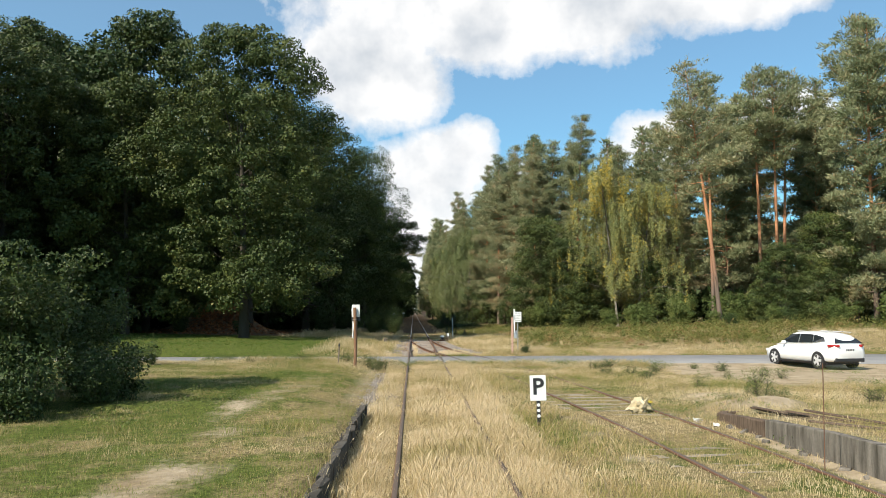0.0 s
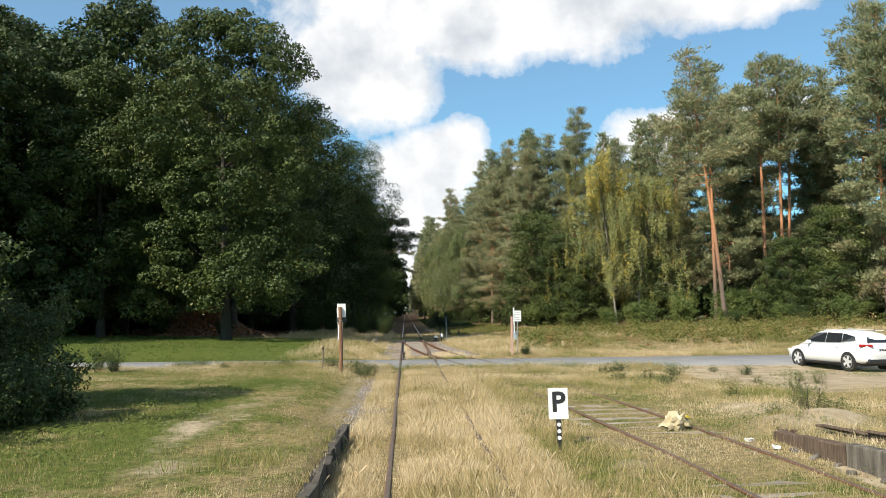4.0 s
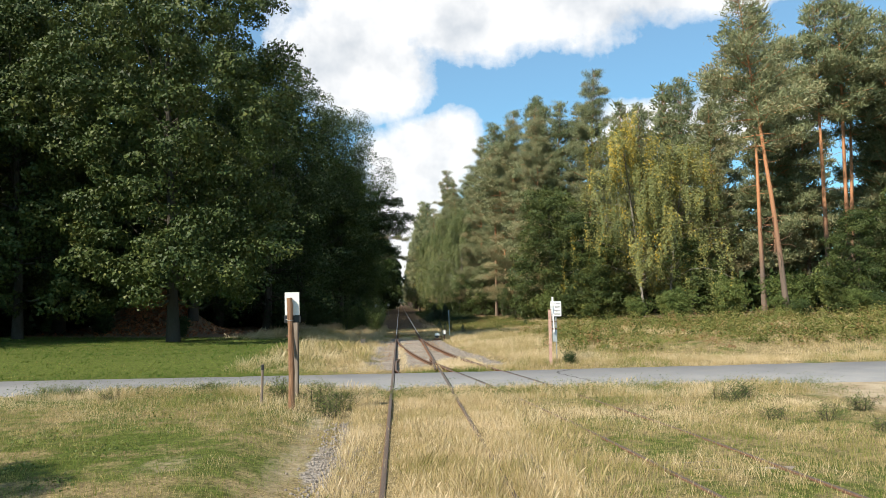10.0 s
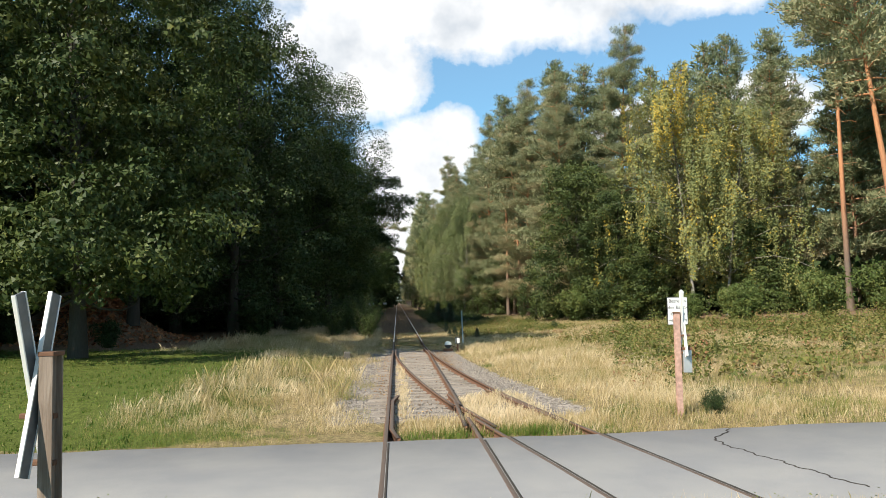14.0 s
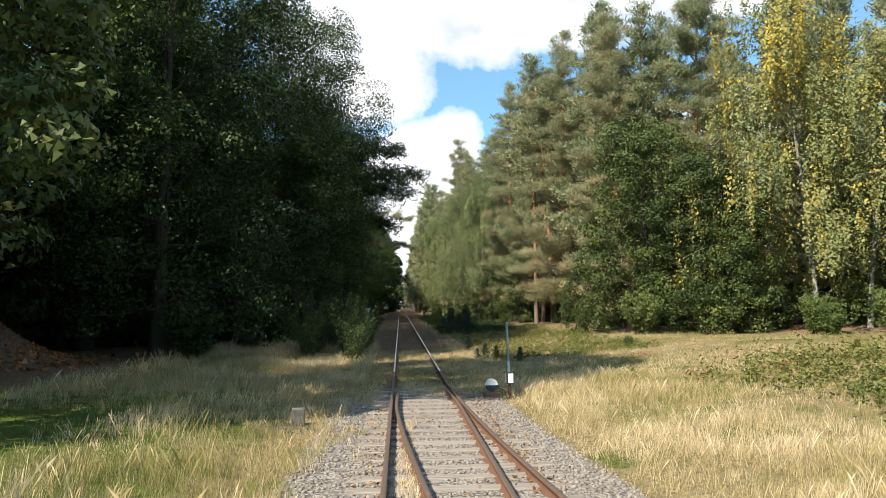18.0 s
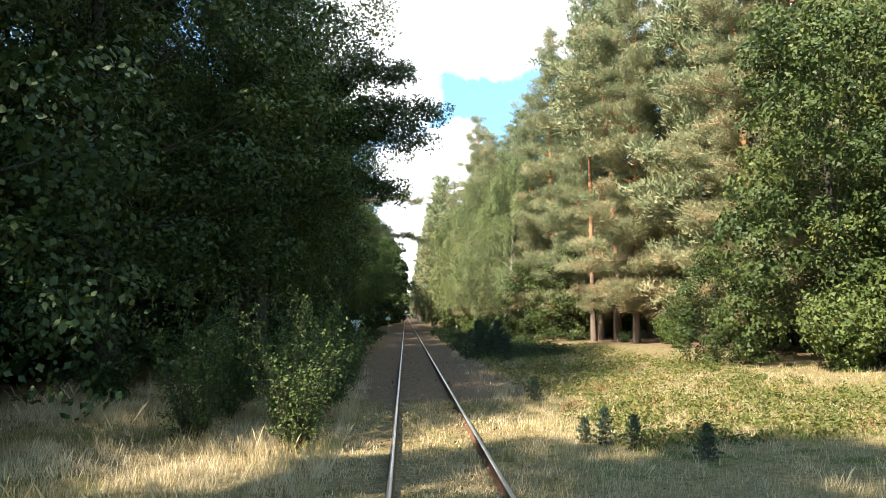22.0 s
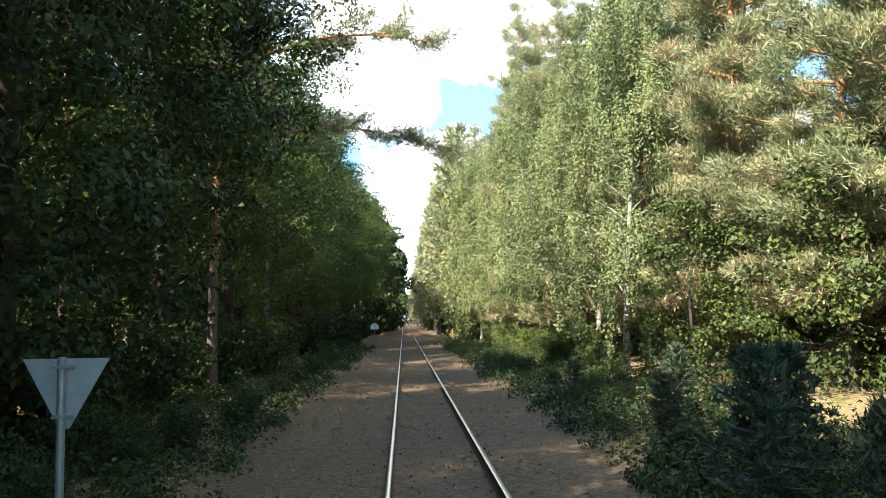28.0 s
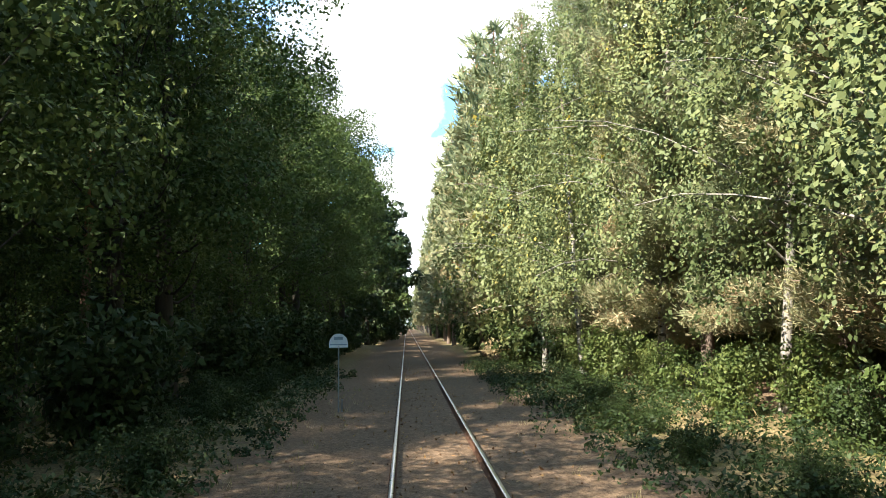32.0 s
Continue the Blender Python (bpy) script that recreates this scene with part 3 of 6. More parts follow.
def rail(path, label, head=RAIL_TOP, name="rail"):
    v, q = sweep(FOOT, path)
    kk = len(FOOT)
    ends = np.array([(0, 1, 2, 13), (13, 2, 3, 12), (12, 3, 4, 11), (11, 4, 5, 10), (10, 5, 6, 9), (9, 6, 7, 8)])
    me = mesh_from(name, v, np.concatenate([q, ends, ends[:, ::-1] + len(v) - kk]), [RUST, head])
    idx = np.zeros(len(q) + 12, dtype=np.int32)
    idx[:len(q)][np.isin(np.arange(len(q)) % kk, (6, 7))] = 1
    me.polygons.foreach_set("material_index", idx)
    return tagged(new(name, me), label, "rail", "rails of the line", "structure")


def line(f, y0, y1, step=0.8):
    n = max(2, int((y1 - y0) / step))
    ys = np.linspace(y0, y1, n)
    return np.stack([f(ys), ys, np.zeros(n)], 1)


rail(line(lambda y: y * 0 - 0.75, -12, 66), "straight rusty rail with a dull worn head")
rail(line(lambda y: y * 0 - 0.75, 66, 520, 4.0), "straight steel rail with a bright polished head", RAIL_SHINE)
rail(line(lambda y: y * 0 + 0.75, -12, 39.6), "straight rusty rail sunk in dry grass")
rail(line(lambda y: y * 0 + 0.75 - 0.10 * ease(57.5, 60.8, y), 41.0, 60.8), "rusty switch blade lying beside the stock rail")
rail(line(lambda y: np.where(y > 61.5, 0.75, siding(y) + 0.75 + 0.0 * y), -12, 66), "rusty stock rail bending away to the siding")
rail(line(lambda y: y * 0 + 0.75, 66, 520, 4.0), "straight steel rail with a bright polished head", RAIL_SHINE)
rail(line(lambda y: siding(y) - 0.75, -12, 39.4), "rusty siding rail half covered by grass")
rail(line(lambda y: siding(y) - 0.75 + 0.10 * ease(56.5, 60.6, y), 41.2, 60.6), "rusty curved switch blade")
# crossing nose, wing and check rails
rail(line(lambda y: 0.75 - 0.09 - 0.14 * ease(42.6, 43.6, y) + 0.02 * (y - 40.6), 38.6, 43.2), "rusty wing rail at the crossing", name="wing_rail")
rail(line(lambda y: siding(y) - 0.75 + 0.12, 38.4, 41.4), "rusty wing rail at the crossing", name="wing_rail")
rail(line(lambda y: -0.75 + 0.085 + 0.12 * ease(42.2, 43.2, y) + 0.12 * ease(38.6, 37.6, y), 37.6, 43.2), "rusty check rail beside the running rail", name="check_rail")
rail(line(lambda y: siding(y) + 0.75 - 0.085 - 0.1 * ease(43.0, 44.0, y), 39.0, 44.0), "rusty check rail beside the running rail", name="check_rail")

# Thin dark strips stand in for the shade inside the flangeways.
for off in (-0.75, 0.75):
    for f, y0, y1 in ((lambda y, o=off: y * 0 + o, 33.3, 37.2), (lambda y, o=off: siding(y) + o, 33.2, 37.4)):
        v, q = sweep([(0.037, -0.03), (0.066, -0.03), (0.066, 0.005), (0.037, 0.005)], line(f, y0, y1))
        tagged(new("flange_groove", mesh_from("flange_groove", v, q, [DARK_GAP])), "dark strip for the shaded groove beside a rail in the road", "groove", "grooves in the road", "structure")

track_bed = thing("track_bed", label="row of grey weathered wooden sleepers in ballast", category="sleepers", kind="structure")


def sleeper_mesh(length, seed):
    r = random.Random(seed)
    bm = box((length, 0.25, 0.15), (0, 0, 0), 0.014, 1)
    bmesh.ops.subdivide_edges(bm, edges=[e for e in bm.edges if abs(e.verts[0].co.x - e.verts[1].co.x) > length * 0.7], cuts=5)
    for v in bm.verts:
        v.co += Vector((r.uniform(-0.015, 0.015), r.uniform(-0.012, 0.012), r.uniform(-0.012, 0.008)))
    return mesh_of("sleeper", bm, SLEEPER)


SLEEPER_SETS = {ln: [sleeper_mesh(ln, s) for s in range(4)] for ln in (2.5, 2.9, 3.3, 3.8, 4.3)}
rs = random.Random(3)
yy = 40.2
while yy < 62:
    off = float(siding(yy)) if yy < 60 else 0.0
    ln = min(SLEEPER_SETS, key=lambda q: abs(q - (2.5 + off)))
    ob = part("sleeper", rs.choice(SLEEPER_SETS[ln]), None, track_bed, at=pose((ln - 2.5) / 2 + rs.uniform(-0.03, 0.03), yy, -0.2, 0, 0, rs.uniform(-1, 1) - math.degrees(math.atan(off * 0.03))))
    yy += 0.64
yy = 8.0
while yy < 32.0:
    part("sleeper", rs.choice(SLEEPER_SETS[2.5]), None, track_bed, at=pose(float(siding(yy)), yy, -0.112, 0, 0, rs.uniform(-1, 1) + 4))
    yy += 0.66

# ---------------- trees ----------------


def limb(start, way, length, r0, rng, bend=0.25, up=0.0, n=5):
    p, d, out = np.array(start, float), np.array(way, float), []
    d /= np.linalg.norm(d)
    for i in range(n + 1):
        out.append((*p, max(min(0.012, r0 * 0.3), r0 * (1 - i / (n + 0.6)))))
        d = d + rng.normal(size=3) * bend * 0.4 + np.array([0, 0, up])
        d /= np.linalg.norm(d)
        p = p + d * length / n
    return out


def trunk_line(h, r, rng, lean=0.03, n=9):
    p, out = np.zeros(3), []
    d = np.array([rng.normal() * lean, rng.normal() * lean, 1.0])
    for i in range(n + 1):
        f = i / n
        out.append((*p, r * (1.25 if i == 0 else 1.0) * (1 - 0.85 * f)))
        d = d + np.array([rng.normal() * lean * 0.5, rng.normal() * lean * 0.5, 0])
        p = p + d / np.linalg.norm(d) * h / n
    return out


def on_line(ln, f):
    a = np.asarray(ln)
    s = f * (len(a) - 1)
    i = min(int(s), len(a) - 2)
    return a[i] * (1 - (s - i)) + a[i + 1] * (s - i)


def tinted(v, centre_tint, rng, spread=0.16, corners=3):
    """One tint for each leaf."""
    n = len(v) // corners
    return np.repeat(np.clip(centre_tint + rng.normal(size=n) * spread, 0, 1), corners)


def finish_tree(name, lines, leaf_v, leaf_q, tint, bark_mat, leaf_mat, seg=6):
    tv, tq = tubes(lines, seg)
    t = thing(name)
    part("trunk", mesh_from("trunk", tv, tq, [bark_mat], True), None, t)
    part("crown", mesh_from("crown", leaf_v, leaf_q, [leaf_mat], False, tint), None, t)
    return t


def broadleaf(seed, h, r, low, leaves, size, leaf_mat=None, name="broadleaf_tree", lumps=46, tint=0.5, belly=0.38, kite=False):
    """A full crown of leafy boughs: low is the crown's foot as a share of the height, belly where it is widest."""
    rng = np.random.default_rng(seed)
    ln = trunk_line(h * 0.86, 0.016 * h, rng)
    lines = [ln]
    ph = rng.uniform(0, 6.28, 3)
    cs, rad = [], []
    base = math.sqrt(1.5 * 3.2 * r * (1 - low) * h / 2 / lumps)
    for i in range(lumps):
        f = (i + rng.uniform(0, 1)) / lumps
        f = f * 0.97
        a = i * 2.39996 + rng.uniform(-0.4, 0.4)
        wide = 0.74 + 0.26 * math.sin(f / belly * 1.5708) if f < belly else max(0.08, 1 - ((f - belly) / (1 - belly)) ** 2.1) ** 0.62
        wide *= 1 + 0.13 * math.sin(2 * a + ph[0]) + 0.1 * math.sin(3 * a + ph[1] + 5 * f) + 0.09 * math.sin(9 * f + ph[2])
        rr = r * wide * (rng.uniform(0.72, 1.0) if i % 4 else rng.uniform(0.2, 0.7))
        c = np.array([rr * math.cos(a), rr * math.sin(a), (low + (1 - low) * f) * h])
        cs.append(c)
        rad.append(rng.uniform(0.6, 1.25) * min(0.27 * r + 0.25, base))
        if i % max(2, lumps // 40) == 0:
            s = on_line(ln, np.clip((c[2] * 0.72) / (h * 0.86), 0.12, 0.95))
            lines.append([(*(s[:3] * (1 - f_) + c * f_ + np.array([0, 0, -0.6 * math.sin(f_ * 3.14)])), max(0.012, s[3] * 0.28 * (1 - f_))) for f_ in (0, 0.3, 0.6, 0.9)])
    cs, rad = np.array(cs), np.array(rad)
    pos, face, k = tuft_mass(cs, rad, leaves, rng)
    pos[:, 2] = np.maximum(pos[:, 2], 0.15)
    v, q = facets(pos, face, np.full(leaves, size), rng, 0.5, 0.72, 0.3, kite)
    lt = np.random.default_rng(seed + 1).normal(size=lumps * 8)[k] * 0.11 + np.random.default_rng(seed + 2).normal(size=lumps)[k // 8] * 0.08
    return finish_tree(name, lines, v, q, tinted(v, tint + lt, rng, 0.12, 4 if kite else 3), BARK_DARK, leaf_mat or LEAF_DECID)


def needle_tufts(centres, ways, length, rng, per=5):
    """Tufts of slim needle sprays round short shoots."""
    n = len(centres)
    c = np.repeat(centres, per, 0)
    w = np.repeat(ways, per, 0) * 0.8 + rng.normal(size=(n * per, 3)) * 0.62
    w /= np.linalg.norm(w, axis=1)[:, None] + 1e-9
    sd = np.cross(w, rng.normal(size=(n * per, 3)))
    sd /= np.linalg.norm(sd, axis=1)[:, None] + 1e-9
    ls = length * rng.uniform(0.6, 1.3, n * per)[:, None]
    wd = ls * rng.uniform(0.065, 0.115, n * per)[:, None]
    c = c + rng.normal(size=c.shape) * length * 0.35
    v = np.stack([c + sd * wd, c + w * ls, c - sd * wd - w * ls * 0.12], 1)
    return v.reshape(-1, 3), np.arange(n * per * 3).reshape(-1, 3)


def pine(seed, h, low, reach, tufts, length=0.34, per=5, lean=0.02, name="scots_pine", density=1.0, mat=None, pad=0.5, slim=(0.11, 0.2)):
    """A pine whose needles sit in loose pads along whorled limbs; a crown that starts low tapers to a point."""
    rng = np.random.default_rng(seed)
    ln = trunk_line(h * 0.97, 0.0075 * h + 0.03, rng, lean, 11)
    lines, C, R, W, G = [ln], [], [], [], []
    full = low < 0.3
    nb = int((34 + 60 * (1 - low)) * density)
    for i in range(nb):
        f = low + (1 - low) * ((i + rng.uniform(0, 0.8)) / nb)
        s = on_line(ln, min(0.995, f))
        g = (f - low) / (1 - low)
        if full:
            L = reach * min(1.0, 0.6 + g * 3) * (1 - g) ** 0.62 * rng.uniform(0.6, 1.2) + 0.35 * h / 22
        else:
            L = reach * (0.3 + 0.75 * math.sin(min(1.0, 0.2 + g * 0.9) * 3.0) ** 0.8) * rng.uniform(0.5, 1.2)
        a = i * 2.4 + rng.uniform(-0.5, 0.5)
        way = np.array([math.cos(a), math.sin(a), -0.12 + 0.75 * g + rng.uniform(-0.18, 0.18)])
        bl = limb(s[:3], way, L, min(0.06, s[3] * 0.45) + 0.012, rng, 0.3, 0.04, 4)
        lines.append(bl)
        k = int(max(2, L * 2.8))
        for j in range(k):
            p = on_line(bl, 0.22 + 0.8 * (j + rng.uniform(0.1, 1)) / k)
            C.append(p[:3] + rng.normal(size=3) * np.array([0.36, 0.36, 0.2]) * (0.4 + L * 0.16) * h / 22)
            R.append(pad * rng.uniform(0.5, 1.2) * (0.7 + 0.1 * L) * min(1.0, h / 16 + 0.1))
            W.append((way[0] * 0.7, way[1] * 0.7, 0.3 + 0.3 * g))
            G.append(0.26 * (1 - g) ** 3 if full else 0.0)
    for i in range(int(18 * (1 - 0.4 * low))):  # dead snags under the crown
        f = rng.uniform(max(0.1, low - 0.34), max(low, 0.2))
        s = on_line(ln, f)
        a = rng.uniform(0, 6.28)
        lines.append(limb(s[:3], (math.cos(a), math.sin(a), -0.1), rng.uniform(0.5, reach * 0.6), 0.022, rng, 0.4, 0.0, 3))
    C, R, W, G = np.array(C), np.array(R), np.array(W), np.array(G)
    n = tufts * per
    pos, face, k = tuft_mass(C, R, n, rng, 0.5, 6, 0.6)
    pos += rng.normal(size=(n, 3)) * np.array([0.2, 0.2, 0.1]) * min(1.0, h / 16)
    w = face * 0.55 + W[k // 6] * 0.6 + rng.normal(size=(n, 3)) * 0.45
    w /= np.linalg.norm(w, axis=1)[:, None]
    sd = np.cross(w, face + rng.normal(size=(n, 3)) * 0.7)
    sd /= np.linalg.norm(sd, axis=1)[:, None] + 1e-9
    ls = length * rng.uniform(0.6, 1.35, n)[:, None]
    wd = ls * rng.uniform(*slim, n)[:, None]
    v = np.stack([pos + sd * wd - w * ls * 0.4, pos + w * ls * 0.6, pos - sd * wd - w * ls * 0.5], 1).reshape(-1, 3)
    lt = rng.normal(size=len(C) * 6)[k] * 0.08 + (G + rng.normal(size=len(C)) * 0.09)[k // 6]
    return finish_tree(name, lines, v, np.arange(n * 3).reshape(-1, 3), tinted(v, 0.42 + lt, rng, 0.1), BARK_PINE, mat or NEEDLE, 5)


def birch(seed, h, r, leaves, size=0.16, name="birch_tree", low=0.16, tint=0.55):
    """Upswept limbs with hanging strands of small leaves."""
    rng = np.random.default_rng(seed)
    ln = trunk_line(h * 0.95, 0.0065 * h + 0.03, rng, 0.05, 9)
    lines, C = [ln], []
    nb = 44
    for i in range(nb):
        f = 0.16 + 0.82 * (i + rng.uniform(0, 1)) / nb
        s = on_line(ln, min(f, 0.99))
        a = i * 2.4 + rng.uniform(-0.4, 0.4)
        L = r * (1.2 - 0.8 * f) * rng.uniform(0.6, 1.2)
        bl = limb(s[:3], (math.cos(a), math.sin(a), 0.9), L * 1.35, s[3] * 0.25 + 0.008, rng, 0.25, -0.16, 5)
        lines.append(bl)
        knot = rng.normal() * 0.1
        for j in range(11):
            p = on_line(bl, 0.3 + 0.7 * j / 10)[:3] + rng.normal(size=3) * np.array([0.32, 0.32, 0.25])
            C.append((*p, rng.uniform(0.5, 2.6) * (0.6 + 0.4 * r / 3), knot, a))
    C = np.array(C)
    pick = rng.choice(len(C), leaves, p=C[:, 3] / C[:, 3].sum())
    f = rng.uniform(0, 1, leaves)
    pos = C[pick, :3] + rng.normal(size=(leaves, 3)) * (np.array([0.15, 0.15, 0.1]) * (1 - 0.45 * f)[:, None])
    pos[:, 2] -= f * C[pick, 3]
    pos[:, 2] = np.maximum(pos[:, 2], low * h * rng.uniform(0.3, 1.0, leaves))
    face = np.stack([np.cos(C[pick, 5]), np.sin(C[pick, 5]), np.full(leaves, 0.55)], 1)
    v, q = facets(pos, face, np.full(leaves, size), rng, 0.6, 0.7, 0.9, True)
    return finish_tree(name, lines, v, q, tinted(v, tint + C[pick, 4] + rng.normal(size=len(C))[pick] * 0.08, rng, 0.13, 4), BARK_BIRCH, LEAF_BIRCH)


def shrub(seed, h, r, leaves, size, mat, name="shrub", tint=0.5, bark_mat=None):
    rng = np.random.default_rng(seed)
    lines, C = [], []
    for i in range(13):
        a = i * 2.4
        tilt = rng.uniform(0.1, 0.9)
        ln = limb((0.15 * math.cos(a), 0.15 * math.sin(a), -0.05), (math.cos(a) * tilt * r / h, math.sin(a) * tilt * r / h, 1.0), h * rng.uniform(0.6, 1.08), 0.013, rng, 0.2, 0.0, 5)
        lines.append(ln)
        for j in range(8):
            C.append(on_line(ln, 0.18 + 0.82 * j / 7)[:3])
    C = np.array(C)
    pos, face, k = tuft_mass(C, np.full(len(C), r * 0.24) * rng.uniform(0.6, 1.3, len(C)), leaves, rng, 0.8, 4, 0.55)
    pos[:, 2] = np.maximum(pos[:, 2], 0.05)
    v, q = facets(pos, face, np.full(leaves, size), rng, 0.6, 0.66, 0.2)
    tn = tinted(v, tint + rng.normal(size=len(C) * 4)[k] * 0.1, rng, 0.12)
    t = thing(name)
    tv, tq = tubes(lines, 5)
    part("woody_base", mesh_from("woody_base", tv, tq, [bark_mat or BARK_DARK], True), None, t)
    part("foliage", mesh_from("foliage", v, q, [mat], False, tn), None, t)
    return t


def hazel(seed, h, r, stems=20, size=0.055, mat=None, name="shrub", tint=0.4):
    """Arching slender stems with side twigs; each leaf a folded kite."""
    rng = np.random.default_rng(seed)
    lines, P, A = [], [], []
    for i in range(stems):
        a = i * 2.4 + rng.uniform(-0.3, 0.3)
        tilt = rng.uniform(0.08, 0.75)
        L = h * rng.uniform(0.55, 1.12)
        ln = limb((0.12 * math.cos(a), 0.12 * math.sin(a), -0.05), (math.cos(a) * tilt * r / h * 1.3, math.sin(a) * tilt * r / h * 1.3, 1.0), L, 0.014, rng, 0.2, 0.0, 7)
        lines.append(ln)
        for j in range(16):
            f = 0.1 + 0.88 * j / 15
            p = on_line(ln, f)[:3]
            b = rng.uniform(0, 6.28)
            tw = limb(p, (math.cos(b), math.sin(b), rng.uniform(0.1, 0.8)), rng.uniform(0.15, 0.55) * (1.25 - 0.8 * f), 0.004, rng, 0.3, 0.0, 3)
            lines.append(tw)
            for m_ in range(11):
                P.append(on_line(tw, m_ / 10)[:3] + rng.normal(size=3) * 0.035)
                A.append((math.cos(b), math.sin(b), 0.2))
    P, A = np.array(P), np.array(A)
    P[:, 2] = np.maximum(P[:, 2], 0.04)
    n = len(P)
    ax = A * 0.6 + rng.normal(size=(n, 3)) * 0.7
    ax[:, 2] -= 0.25
    ax /= np.linalg.norm(ax, axis=1)[:, None]
    nr = rng.normal(size=(n, 3)) * 0.45 + np.array([0, 0, 0.9]) + A * 0.5
    sd = np.cross(ax, nr)
    sd /= np.linalg.norm(sd, axis=1)[:, None] + 1e-9
    nr = np.cross(sd, ax)
    s = (size * rng.uniform(0.55, 1.3, n))[:, None]
    stem, tip = P, P + ax * s * 1.3 - nr * s * 0.12
    w1, w2 = P + ax * s * 0.55 + sd * s * 0.42 + nr * s * 0.12, P + ax * s * 0.55 - sd * s * 0.42 + nr * s * 0.12
    v = np.stack([stem, w1, tip, stem, tip, w2], 1).reshape(-1, 3)
    tn = np.repeat(np.clip(tint + rng.normal(size=n) * 0.16, 0, 1), 6)
    t = thing(name)
    tv, tq = tubes(lines, 4)
    part("woody_base", mesh_from("woody_base", tv, tq, [BARK_DARK], True), None, t)
    part("foliage", mesh_from("foliage", v, np.arange(n * 6).reshape(-1, 3), [mat or LEAF_DECID], False, tn), None, t)
    return t


def planted(proto, spots, label, category, group):
    """Puts copies of the prototypes at x, y, scale, turn; the first copy is the prototype itself."""
    used = set()
    for i, (kind_i, x, y, s, a) in enumerate(spots):
        base = proto[kind_i]
        m = pose(x, y, float(ground_z(x, y)) - 0.03, 0, 0, a)
        if kind_i not in used:
            used.add(kind_i)
            ob = base
            ob.matrix_basis = m
        else:
            ob = copy_thing(base, m)
        ob.scale = (s, s, s * random.Random(i).uniform(0.93, 1.08))
        tagged(ob, label, category, group)
    for i, base in enumerate(proto):
        if i not in used:
            for c in list(base.children_recursive):
                bpy.data.objects.remove(c)
            bpy.data.objects.remove(base)


# spots: prototype, x, y, scale, turn
PR = random.Random(11)


def spots_along(pts, step, kinds, jitter, smin, smax):
    out = []
    for (x0, y0), (x1, y1) in zip(pts, pts[1:]):
        n = max(1, int(math.hypot(x1 - x0, y1 - y0) / step))
        for i in range(n):
            f = (i + PR.uniform(0.1, 0.9)) / n
            out.append((PR.choice(kinds), x0 + (x1 - x0) * f + PR.uniform(-jitter, jitter), y0 + (y1 - y0) * f + PR.uniform(-jitter, jitter), PR.uniform(smin, smax), PR.uniform(0, 360)))
    return out


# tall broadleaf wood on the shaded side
beech = [broadleaf(21, 24, 6.9, 0.1, 110000, 0.19, LEAF_BEECH, lumps=190), broadleaf(22, 21, 5.8, 0.03, 27000, 0.27, LEAF_BEECH, lumps=110), broadleaf(23, 25, 5.8, 0.08, 20000, 0.32, LEAF_SHADED, lumps=95),
         broadleaf(24, 20, 4.6, 0.05, 6000, 0.5, LEAF_SHADED, lumps=34),
         broadleaf(25, 23, 6.2, 0.1, 60000, 0.22, LEAF_BEECH, lumps=130), broadleaf(26, 21, 5.3, 0.06, 60000, 0.14, LEAF_SHADED, lumps=150, kite=True), broadleaf(27, 22, 5.0, 0.1, 60000, 0.14, LEAF_SHADED, lumps=140, kite=True),
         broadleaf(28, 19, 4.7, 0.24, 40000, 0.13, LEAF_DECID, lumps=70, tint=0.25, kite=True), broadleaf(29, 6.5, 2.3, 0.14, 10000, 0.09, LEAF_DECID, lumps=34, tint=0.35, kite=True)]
# (-33.5, 43) and (-39, 38) are unseen trees, added to shade the wood's foot.
bs = [(0, -12.4, 54.6, 0.88, 20), (4, -27, 75, 1.06, 130), (4, -23.2, 66, 1.1, 75), (2, -27, 62, 0.95, 200), (0, -29, 54, 0.9, 10), (4, -21.5, 57, 0.8, 200), (5, -10.8, 74.0, 1.0, 50), (6, -9.0, 81.5, 1.0, 170), (7, -15.0, 68.3, 1.12, 200), (2, -33.5, 43, 1.0, 80), (2, -39, 38, 1.0, 10), (6, -15.5, 78, 1.1, 10), (3, -19, 75, 1.0, 60), (0, -33.5, 50, 0.84, 310), (1, -40, 46, 1.1, 30), (2, -48, 44, 1.1, 100),
      (2, -29, 69, 1.05, 20), (0, -32, 64, 1.05, 90), (1, -40, 60, 1.15, 250)]
bs += spots_along([(-7.6, 86), (-7.0, 110)], 4.6, [5, 6, 7], 0.7, 0.8, 0.95)
bs += spots_along([(-15, 81), (-15, 104)], 6.5, [5, 6], 1.0, 0.95, 1.05)
bs += spots_along([(-7.2, 113), (-6.6, 190)], 6.6, [7], 0.8, 0.78, 0.95)
bs += spots_along([(-8.8, 112), (-7.8, 160)], 5.0, [8], 1.3, 0.5, 0.95)
bs += spots_along([(-5.6, 190), (-5.4, 430)], 9.0, [3], 1.2, 0.85, 1.05)
bs += spots_along([(-16, 150), (-16, 190)], 6.5, [3], 1.2, 0.9, 1.1)
bs += spots_along([(-15.5, 106), (-15.5, 160)], 6.5, [7, 6], 1.2, 0.92, 1.05)
bs += spots_along([(-17, 190), (-16, 300)], 12.0, [3], 1.5, 1.0, 1.15)
bs += spots_along([(-25, 96), (-25, 190)], 6.0, [2, 3], 1.2, 0.85, 1.0)
bs += [(3, -22 - 6.5 * i, 74 + 3 * (i % 3), 1.05, 50 * i) for i in range(8)]
